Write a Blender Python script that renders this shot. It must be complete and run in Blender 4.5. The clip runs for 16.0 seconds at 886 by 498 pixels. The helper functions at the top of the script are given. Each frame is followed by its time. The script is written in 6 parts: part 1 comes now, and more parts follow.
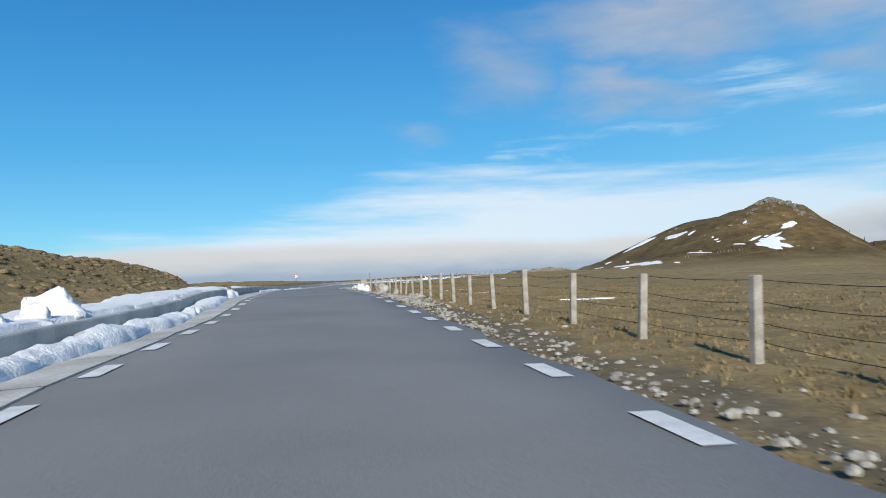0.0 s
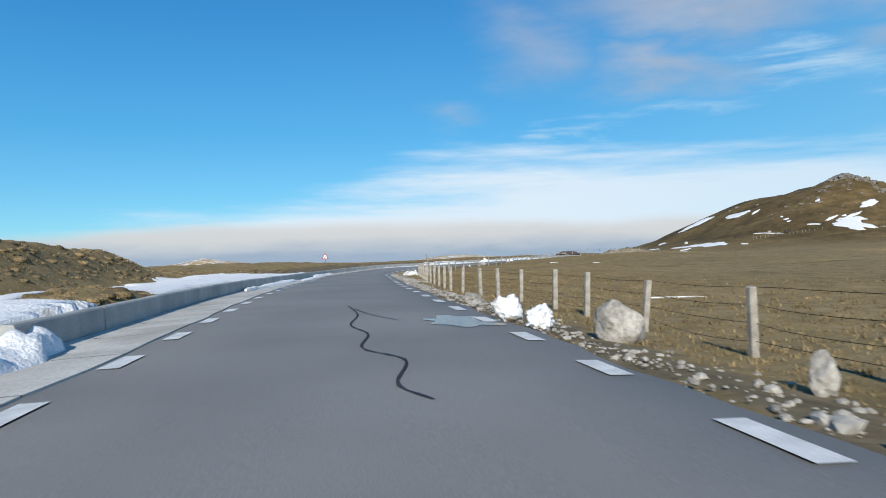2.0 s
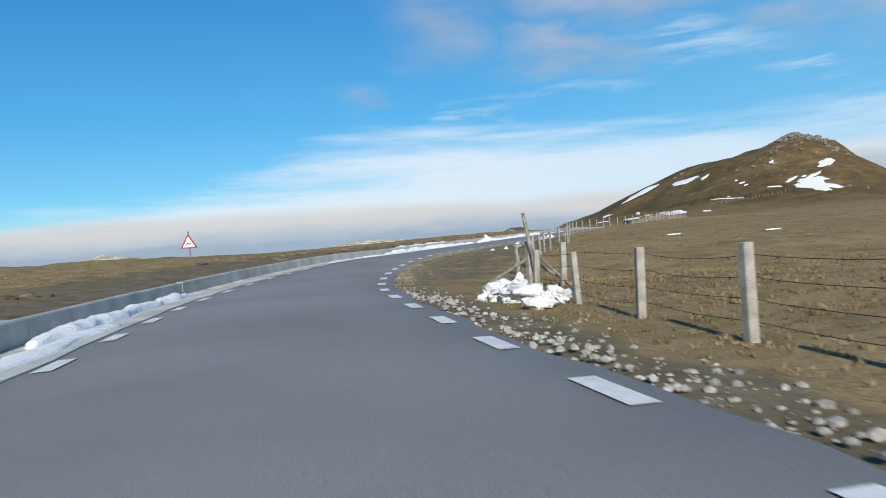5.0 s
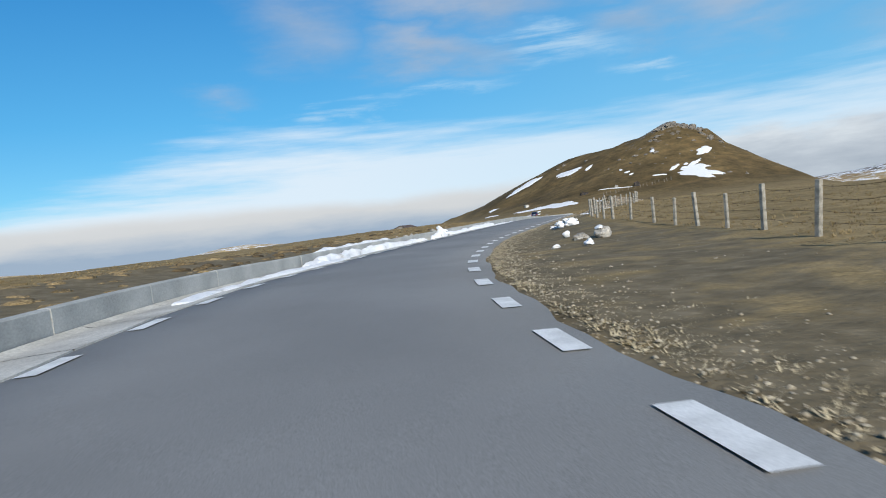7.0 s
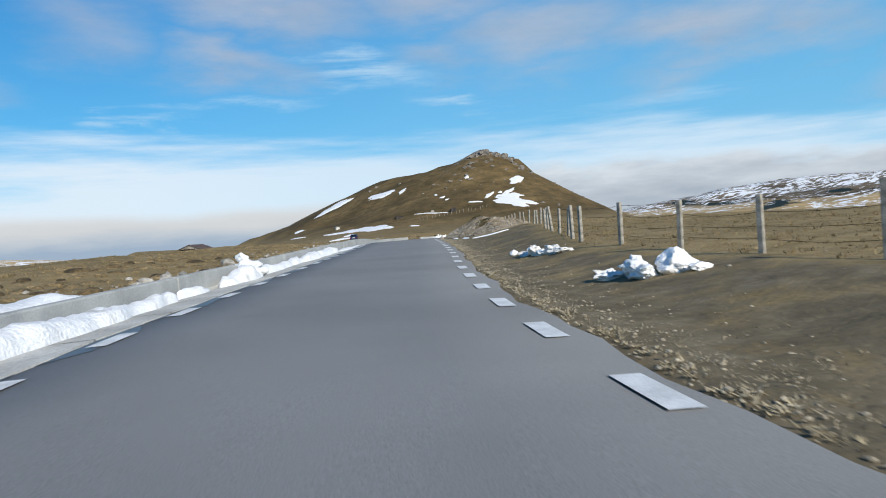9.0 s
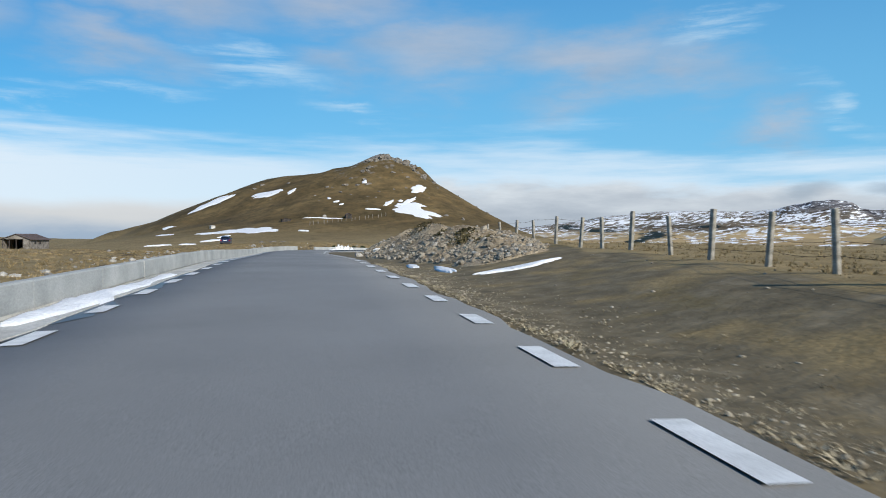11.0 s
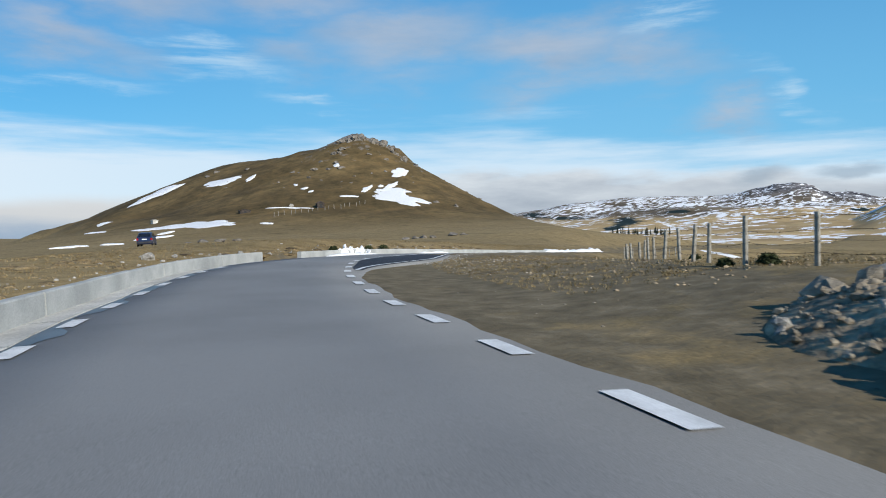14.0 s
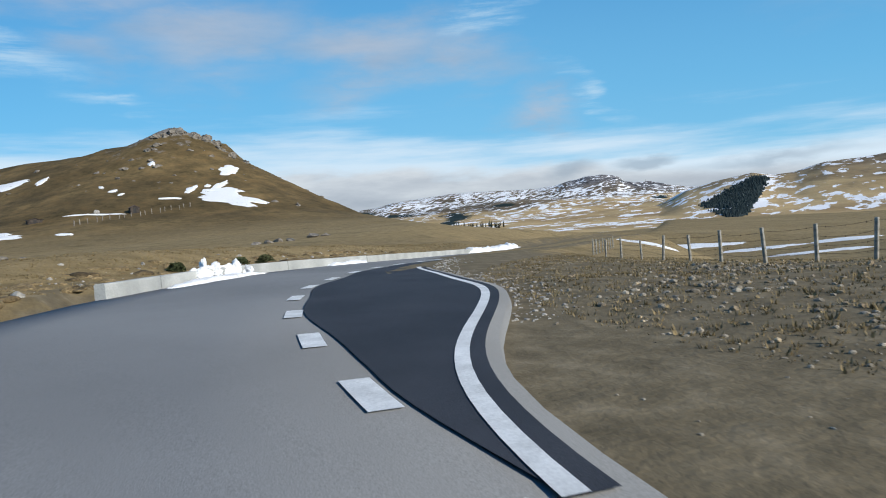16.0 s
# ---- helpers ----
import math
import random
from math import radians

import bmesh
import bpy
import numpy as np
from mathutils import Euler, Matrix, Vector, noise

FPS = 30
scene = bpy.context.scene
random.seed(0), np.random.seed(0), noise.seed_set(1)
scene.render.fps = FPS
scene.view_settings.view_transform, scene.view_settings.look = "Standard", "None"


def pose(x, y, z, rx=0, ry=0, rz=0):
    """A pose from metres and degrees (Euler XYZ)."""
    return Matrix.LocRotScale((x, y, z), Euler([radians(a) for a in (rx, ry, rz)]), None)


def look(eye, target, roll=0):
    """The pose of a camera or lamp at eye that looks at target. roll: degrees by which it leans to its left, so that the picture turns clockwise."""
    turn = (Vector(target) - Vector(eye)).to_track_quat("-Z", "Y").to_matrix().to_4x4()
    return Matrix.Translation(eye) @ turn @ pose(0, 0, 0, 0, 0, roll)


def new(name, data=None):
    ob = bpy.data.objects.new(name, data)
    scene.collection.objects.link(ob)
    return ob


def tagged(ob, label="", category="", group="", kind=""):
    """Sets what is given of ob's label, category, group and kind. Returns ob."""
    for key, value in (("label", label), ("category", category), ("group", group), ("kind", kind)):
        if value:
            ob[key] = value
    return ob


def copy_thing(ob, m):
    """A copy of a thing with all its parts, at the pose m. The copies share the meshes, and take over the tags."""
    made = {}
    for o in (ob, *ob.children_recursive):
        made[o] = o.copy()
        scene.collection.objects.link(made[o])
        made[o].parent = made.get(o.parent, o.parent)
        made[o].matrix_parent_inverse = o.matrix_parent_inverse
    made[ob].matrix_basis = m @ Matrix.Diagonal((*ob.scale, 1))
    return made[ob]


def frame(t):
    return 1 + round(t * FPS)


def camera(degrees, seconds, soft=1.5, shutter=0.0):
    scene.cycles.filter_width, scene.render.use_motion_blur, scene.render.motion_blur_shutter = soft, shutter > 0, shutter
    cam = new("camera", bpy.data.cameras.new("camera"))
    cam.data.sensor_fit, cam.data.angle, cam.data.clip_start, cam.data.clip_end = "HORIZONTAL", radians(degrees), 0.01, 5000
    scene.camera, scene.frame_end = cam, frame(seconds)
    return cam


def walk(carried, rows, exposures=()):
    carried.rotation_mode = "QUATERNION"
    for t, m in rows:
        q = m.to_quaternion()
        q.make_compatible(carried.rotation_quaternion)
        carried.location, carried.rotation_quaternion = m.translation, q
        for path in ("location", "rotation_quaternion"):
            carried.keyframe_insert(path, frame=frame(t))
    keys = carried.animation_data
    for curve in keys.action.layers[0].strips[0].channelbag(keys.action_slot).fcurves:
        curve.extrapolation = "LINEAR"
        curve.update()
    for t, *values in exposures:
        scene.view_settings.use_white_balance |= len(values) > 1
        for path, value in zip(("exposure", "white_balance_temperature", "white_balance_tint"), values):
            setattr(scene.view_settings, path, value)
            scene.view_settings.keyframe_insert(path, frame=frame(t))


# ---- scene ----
cam = camera(65.9, 16.0, soft=1.0, shutter=0.1)

# seconds, eye, target, roll
PATH = [
    (0, (0.010, 0.000, 1.294), (0.008, 1.999, 1.364), -1.77),
    (0.5, (-1.517, 7.945, 1.367), (-1.570, 9.943, 1.430), -1.86),
    (1, (-2.956, 15.879, 1.420), (-3.007, 17.877, 1.481), -1.79),
    (1.5, (-4.476, 23.573, 1.475), (-4.561, 25.571, 1.503), -2.40),
    (2, (-6.095, 31.142, 1.634), (-6.193, 33.140, 1.647), -1.25),
    (2.5, (-7.638, 39.688, 1.610), (-7.767, 41.684, 1.615), -1.15),
    (3, (-9.377, 48.672, 1.558), (-9.506, 50.668, 1.532), -1.65),
    (3.5, (-11.268, 57.548, 1.488), (-11.303, 59.547, 1.449), -1.95),
    (3.7, (-12.004, 61.105, 1.456), (-12.006, 63.105, 1.422), -1.63),
    (5.8, (-17.146, 98.337, 0.919), (-16.885, 100.319, 0.839), -5.88),
    (6, (-17.487, 101.163, 0.881), (-17.191, 103.139, 0.790), -6.10),
    (6.5, (-17.938, 107.893, 0.811), (-17.556, 109.855, 0.728), -6.32),
    (7, (-17.838, 114.509, 0.838), (-17.328, 116.441, 0.761), -6.02),
    (7.5, (-16.948, 121.475, 0.895), (-16.293, 123.365, 0.844), -5.67),
    (8, (-15.472, 128.818, 1.006), (-14.738, 130.678, 0.946), -5.41),
    (8.5, (-13.261, 135.939, 1.000), (-12.363, 137.724, 0.929), -5.23),
    (9, (-10.589, 142.783, 0.958), (-9.548, 144.489, 0.900), -3.82),
    (9.5, (-7.436, 149.813, 0.950), (-6.358, 151.498, 0.938), -1.40),
    (10, (-3.609, 156.908, 1.016), (-2.420, 158.516, 1.013), 0.00),
    (12.5, (15.809, 192.373, 1.457), (17.190, 193.819, 1.399), -0.56),
    (13, (19.703, 199.553, 1.419), (21.110, 200.973, 1.369), -1.02),
    (13.5, (23.828, 207.052, 1.281), (25.213, 208.494, 1.224), -0.79),
    (14, (27.705, 213.989, 1.156), (29.091, 215.429, 1.092), -0.98),
    (14.5, (31.794, 220.883, 1.015), (33.234, 222.270, 0.955), -1.16),
    (15, (35.112, 226.453, 0.907), (36.619, 227.768, 0.848), -1.47),
    (15.5, (37.842, 230.402, 0.875), (39.409, 231.644, 0.816), -3.00),
    (16, (40.606, 234.056, 0.862), (42.300, 235.116, 0.778), -3.59),
]
walk(cam, [(t, look(eye, target, roll)) for t, eye, target, roll in PATH])

# ------------------------------------------------------------------ sky and sun
SUN_FROM = Vector((0.0, -0.90, 0.46)).normalized()


def build_world():
    world = bpy.data.worlds.new("sky")
    scene.world = world
    world.use_nodes = True
    nt = world.node_tree
    nt.nodes.clear()
    N, L = nt.nodes.new, nt.links.new

    def math_node(op, a, b=None, clamp=False):
        n = N("ShaderNodeMath")
        n.operation, n.use_clamp = op, clamp
        for i, v in enumerate((a, b)):
            if v is None:
                continue
            if isinstance(v, (int, float)):
                n.inputs[i].default_value = v
            else:
                L(v, n.inputs[i])
        return n.outputs[0]

    def ramp(fac, stops):
        n = N("ShaderNodeValToRGB")
        e = n.color_ramp.elements
        while len(e) > 1:
            e.remove(e[-1])
        e[0].position, e[0].color = stops[0][0], (*stops[0][1], 1)
        for p, c in stops[1:]:
            e.new(p).color = (*c, 1)
        L(fac, n.inputs[0])
        return n.outputs[0]

    def mix(fac, a, b):
        n = N("ShaderNodeMix")
        n.data_type = "RGBA"
        L(fac, n.inputs[0])
        for i, v in ((6, a), (7, b)):
            if isinstance(v, tuple):
                n.inputs[i].default_value = (*v, 1)
            else:
                L(v, n.inputs[i])
        return n.outputs[2]

    def noise_tex(vec, scale, detail, rough=0.55):
        n = N("ShaderNodeTexNoise")
        n.inputs["Scale"].default_value, n.inputs["Detail"].default_value, n.inputs["Roughness"].default_value = scale, detail, rough
        L(vec, n.inputs["Vector"])
        return n.outputs["Fac"]

    def smooth(v, a, b):
        n = N("ShaderNodeMapRange")
        n.interpolation_type = "SMOOTHSTEP"
        L(v, n.inputs[0])
        n.inputs[1].default_value, n.inputs[2].default_value = a, b
        return n.outputs[0]

    sky = N("ShaderNodeTexSky")
    sky.sky_type, sky.sun_disc = "NISHITA", False
    sky.sun_elevation = math.asin(SUN_FROM.z)
    sky.sun_rotation = math.atan2(SUN_FROM.x, SUN_FROM.y)
    sky.altitude, sky.air_density, sky.dust_density, sky.ozone_density = 2000, 1.0, 0.3, 1.2
    hue = N("ShaderNodeHueSaturation")
    hue.inputs["Saturation"].default_value, hue.inputs["Value"].default_value = 1.25, 1.0
    L(sky.outputs[0], hue.inputs["Color"])

    tc = N("ShaderNodeTexCoord")
    sep = N("ShaderNodeSeparateXYZ")
    L(tc.outputs["Generated"], sep.inputs[0])
    # azimuth (radians, 0 towards +y, positive to +x) and elevation
    az = math_node("ARCTAN2", sep.outputs[0], sep.outputs[1])
    el = math_node("ARCSINE", sep.outputs[2])
    comb = N("ShaderNodeCombineXYZ")
    L(az, comb.inputs[0])
    L(math_node("MULTIPLY", el, 3.2), comb.inputs[1])
    # height of the cirrus sheet's upper edge over the azimuth
    def lookup(points):
        n = N("ShaderNodeValToRGB")
        e = n.color_ramp.elements
        while len(e) > 1:
            e.remove(e[-1])
        for k, (deg, v) in enumerate(points):
            spot = (deg + 180) / 360
            item = e[0] if k == 0 else e.new(spot)
            item.position, item.color = spot, (v, v, v, 1)
        L(math_node("DIVIDE", math_node("ADD", az, math.pi), 2 * math.pi), n.inputs[0])
        return n.outputs[0]

    def mapped(loc, rot, scale):
        n = N("ShaderNodeMapping")
        n.inputs["Location"].default_value, n.inputs["Rotation"].default_value, n.inputs["Scale"].default_value = loc, (0, 0, rot), scale
        L(comb.outputs[0], n.inputs[0])
        return n.outputs[0]

    degrees_plane = N("ShaderNodeVectorMath")
    degrees_plane.operation = "MULTIPLY"
    flat = N("ShaderNodeCombineXYZ")
    L(az, flat.inputs[0])
    L(el, flat.inputs[1])
    L(flat.outputs[0], degrees_plane.inputs[0])
    degrees_plane.inputs[1].default_value = (180 / math.pi, 180 / math.pi, 0)

    def warped(scale, detail, amount, stretch):
        """The plane of azimuth and elevation, shaken by noise, so that cloud edges fray."""
        n = N("ShaderNodeTexNoise")
        n.inputs["Scale"].default_value, n.inputs["Detail"].default_value, n.inputs["Roughness"].default_value = scale, detail, 0.6
        L(mapped((2.3, 0.7, 0), 0, (1, 1, 1)), n.inputs["Vector"])
        c, m, out = N("ShaderNodeVectorMath"), N("ShaderNodeVectorMath"), N("ShaderNodeVectorMath")
        c.operation, m.operation, out.operation = "SUBTRACT", "MULTIPLY", "ADD"
        L(n.outputs["Color"], c.inputs[0])
        c.inputs[1].default_value = (0.5, 0.5, 0.5)
        L(c.outputs[0], m.inputs[0])
        m.inputs[1].default_value = (amount * stretch, amount, 0)
        L(m.outputs[0], out.inputs[0])
        L(degrees_plane.outputs[0], out.inputs[1])
        return out.outputs[0]

    def clouds(plane, blobs):
        """The nearest of several slanted ovals: 1 at a centre, 0 at the rim; azimuth, elevation, half width, half height, tilt, strength."""
        best = None
        for a0, e0, w, h, tilt, strength in blobs:
            mp, ln = N("ShaderNodeMapping"), N("ShaderNodeVectorMath")
            mp.vector_type, ln.operation = "TEXTURE", "LENGTH"
            mp.inputs["Location"].default_value, mp.inputs["Rotation"].default_value, mp.inputs["Scale"].default_value = (a0, e0, 0), (0, 0, radians(tilt)), (w, h, 1)
            L(plane, mp.inputs[0])
            L(mp.outputs[0], ln.inputs[0])
            one = math_node("MULTIPLY", math_node("SUBTRACT", 1.0, ln.outputs["Value"]), strength)
            best = one if best is None else math_node("MAXIMUM", best, one)
        return best

    # height of the cirrus sheet's upper edge over the azimuth
    top = lookup([(-180, 0.10), (-60, 0.03), (-31, 0.046), (-22, 0.070), (-15, 0.096), (-6, 0.132), (4, 0.154), (20, 0.158), (32, 0.150), (50, 0.150), (66, 0.128), (75, 0.122), (95, 0.115), (180, 0.10)])
    streak = noise_tex(mapped((0.4, 0, 0), -0.13, (0.9, 2.6, 1)), 2.6, 10, 0.58)
    below = math_node("SUBTRACT", top, el)
    sheet = math_node("ADD", math_node("MULTIPLY", below, 17.0), math_node("MULTIPLY", math_node("SUBTRACT", streak, 0.5), 3.4))
    cirrus = smooth(sheet, -0.15, 1.25)
    dense = lookup([(-180, 0.7), (-20, 0.95), (6, 0.94), (16, 0.86), (25, 0.80), (45, 0.76), (70, 0.82), (95, 0.9), (180, 0.7)])
    # grey-pink clouds higher up in the north-east, and a few white wisps
    torn = warped(4.0, 8, 9.5, 1.5)
    puff_blobs = clouds(torn, [(5.5, 16.6, 6.0, 3.6, -20, 0.55), (18, 18.6, 13, 3.6, -3, 1.0), (32, 18.6, 12, 3.2, -5, 0.85), (15.5, 13.8, 7.5, 2.5, -4, 0.8), (32.5, 13.4, 5.5, 2.2, 10, 0.55),
                               (41, 15.6, 10.5, 3.4, 12, 0.85), (52, 14.0, 13, 3.4, -5, 1.0), (61, 12.8, 8, 2.6, -14, 0.7), (67.5, 8.3, 5, 1.9, -8, 0.75), (50, 11.0, 5.5, 1.7, 5, 0.5), (40, 12.0, 5, 1.6, 0, 0.4), (-0.4, 11.7, 3, 1.1, 10, 0.35), (95, 15, 12, 3, 0, 0.6), (-95, 18, 25, 5, 0, 0.8), (150, 22, 30, 6, 0, 0.8)])
    puff = smooth(puff_blobs, -0.12, 0.95)
    wisp_n = noise_tex(mapped((3, 1, 0), -0.18, (1.0, 3.2, 1)), 7.0, 8, 0.6)
    wisp_blobs = clouds(torn, [(25, 12.9, 7, 2.6, -10, 1.0), (61.8, 15.2, 4.5, 1.3, 8, 0.8), (8, 9.8, 9, 1.2, 4, 0.7), (34, 9.8, 7, 1.2, -3, 0.7), (16, 10.5, 8, 1.0, 3, 0.5), (72, 9.3, 6, 1.3, -25, 0.7)])
    wisps = math_node("MULTIPLY", smooth(wisp_blobs, 0.0, 0.7), smooth(wisp_n, 0.36, 0.66))
    # fog bank on the horizon, with darker cloud over the eastern mountains
    edge_n = noise_tex(mapped((1, 0, 0), 0, (1, 1.0, 1)), 6.5, 8, 0.58)
    bank_height = lookup([(-180, 0.05), (-60, 0.02), (-33, 0.030), (-24, 0.045), (-4, 0.047), (10, 0.042), (22, 0.045), (32, 0.066), (40, 0.078), (50, 0.074), (60, 0.064), (70, 0.064), (77, 0.050), (88, 0.043), (95, 0.045), (180, 0.05)])
    ragged = lookup([(-180, 0.04), (-20, 0.022), (20, 0.025), (36, 0.075), (70, 0.065), (80, 0.03), (95, 0.02), (180, 0.04)])
    bank_top = math_node("ADD", bank_height, math_node("MULTIPLY", math_node("SUBTRACT", edge_n, 0.5), ragged))
    bank = smooth(math_node("SUBTRACT", bank_top, el), -0.010, 0.012)
    tint = N("ShaderNodeVectorMath")
    tint.operation = "MULTIPLY"
    L(hue.outputs[0], tint.inputs[0])
    tint.inputs[1].default_value = (0.062, 0.108, 0.122)
    clear = ramp(math_node("MULTIPLY", el, 2 / math.pi), [(0.0, (0.27, 0.60, 0.84)), (0.038, (0.185, 0.53, 0.83)), (0.108, (0.085, 0.43, 0.79)), (0.21, (0.040, 0.300, 0.70)), (0.318, (0.022, 0.18, 0.50)), (0.6, (0.012, 0.10, 0.30)), (1.0, (0.008, 0.07, 0.22))])
    half = N("ShaderNodeValue")
    half.outputs[0].default_value = 0.65
    blue = mix(half.outputs[0], tint.outputs[0], clear)
    veil_n = noise_tex(mapped((5, 2, 0), 0.1, (1, 1.4, 1)), 6.0, 8, 0.6)
    left_bank = ramp(math_node("ADD", math_node("MULTIPLY", el, 14.0), math_node("MULTIPLY", math_node("SUBTRACT", veil_n, 0.5), 0.55)), [(0.0, (0.33, 0.43, 0.56)), (0.16, (0.50, 0.56, 0.63)), (0.36, (0.64, 0.66, 0.675)), (0.75, (0.71, 0.725, 0.735))])
    right_bank = ramp(math_node("ADD", math_node("MULTIPLY", el, 5.5), math_node("MULTIPLY", math_node("SUBTRACT", veil_n, 0.5), 1.0)), [(0.0, (0.36, 0.42, 0.50)), (0.25, (0.50, 0.56, 0.63)), (0.5, (0.70, 0.76, 0.81))])
    bank_colour = mix(lookup([(-180, 0.5), (-30, 0.0), (24, 0.0), (36, 1.0), (180, 0.5)]), left_bank, right_bank)
    puff_colour = ramp(veil_n, [(0.3, (0.36, 0.44, 0.56)), (0.7, (0.52, 0.55, 0.62))])
    thin = lookup([(-180, 0.1), (-30, 0.0), (5, 0.10), (30, 0.50), (60, 0.65), (95, 0.5), (180, 0.1)])
    c = mix(math_node("MULTIPLY", math_node("MULTIPLY", thin, smooth(el, 0.60, 0.10)), 0.75), blue, (0.26, 0.60, 0.88))
    c = mix(math_node("MULTIPLY", cirrus, dense), c, (0.75, 0.86, 0.96))
    c = mix(math_node("MULTIPLY", wisps, 0.55), c, (0.60, 0.77, 0.90))
    c = mix(math_node("MULTIPLY", puff, 0.74), c, puff_colour)
    c = mix(math_node("MULTIPLY", bank, 0.95), c, bank_colour)
    lens = smooth(clouds(warped(7.0, 6, 2.5, 1.6), [(74.3, 3.75, 3.4, 0.75, 4, 1.0), (68.5, 3.4, 3.0, 0.9, 10, 0.8), (84, 3.1, 9, 0.7, 2, 0.6)]), 0.0, 0.7)
    c = mix(math_node("MULTIPLY", lens, 0.62), c, (0.29, 0.38, 0.48))
    bg = N("ShaderNodeBackground")
    L(c, bg.inputs["Color"])
    bg.inputs["Strength"].default_value = 1.0
    out = N("ShaderNodeOutputWorld")
    L(bg.outputs[0], out.inputs[0])


build_world()
sun_data = bpy.data.lights.new("sun", "SUN")
sun_data.energy, sun_data.angle, sun_data.color = 4.8, radians(0.53), (1.0, 0.96, 0.87)
sun = new("sun", sun_data)
sun.matrix_world = look(SUN_FROM * 100, (0, 0, 0))
scene.view_settings.exposure = 0.0

# ------------------------------------------------------------------ materials


def material(name, colours, rough=0.9, scale=2.0, fine=30.0, bump=0.3, bump_scale=None, metal=0.0, spread=(0.35, 0.65), fine_amount=0.35, spec=0.3):
    """A surface of two colours mottled by a coarse noise, with a finer grain over it and a bump of its own."""
    m = bpy.data.materials.new(name)
    m.use_nodes = True
    nt = m.node_tree
    bsdf = nt.nodes["Principled BSDF"]
    N, L = nt.nodes.new, nt.links.new
    tc = N("ShaderNodeTexCoord")
    big = N("ShaderNodeTexNoise")
    big.inputs["Scale"].default_value, big.inputs["Detail"].default_value = scale, 6
    L(tc.outputs["Object"], big.inputs["Vector"])
    ramp = N("ShaderNodeValToRGB")
    e = ramp.color_ramp.elements
    e[0].position, e[1].position = spread
    e[0].color, e[1].color = (*colours[0], 1), (*colours[1], 1)
    if len(colours) > 2:
        e.new((spread[0] + spread[1]) / 2).color = (*colours[2], 1)
    L(big.outputs["Fac"], ramp.inputs[0])
    small = N("ShaderNodeTexNoise")
    small.inputs["Scale"].default_value, small.inputs["Detail"].default_value = fine, 4
    L(tc.outputs["Object"], small.inputs["Vector"])
    grain = N("ShaderNodeMapRange")
    grain.inputs[1].default_value, grain.inputs[2].default_value = 0.3, 0.7
    grain.inputs[3].default_value, grain.inputs[4].default_value = 1 - fine_amount, 1 + fine_amount
    L(small.outputs["Fac"], grain.inputs[0])
    mul = N("ShaderNodeVectorMath")
    mul.operation = "SCALE"
    L(ramp.outputs[0], mul.inputs[0])
    L(grain.outputs[0], mul.inputs["Scale"])
    L(mul.outputs[0], bsdf.inputs["Base Color"])
    bsdf.inputs["Roughness"].default_value, bsdf.inputs["Metallic"].default_value = rough, metal
    bsdf.inputs["Specular IOR Level"].default_value = spec
    if bump:
        b = N("ShaderNodeBump")
        b.inputs["Strength"].default_value, b.inputs["Distance"].default_value = bump, bump_scale or 0.02
        L(small.outputs["Fac"], b.inputs["Height"])
        L(b.outputs[0], bsdf.inputs["Normal"])
    return m


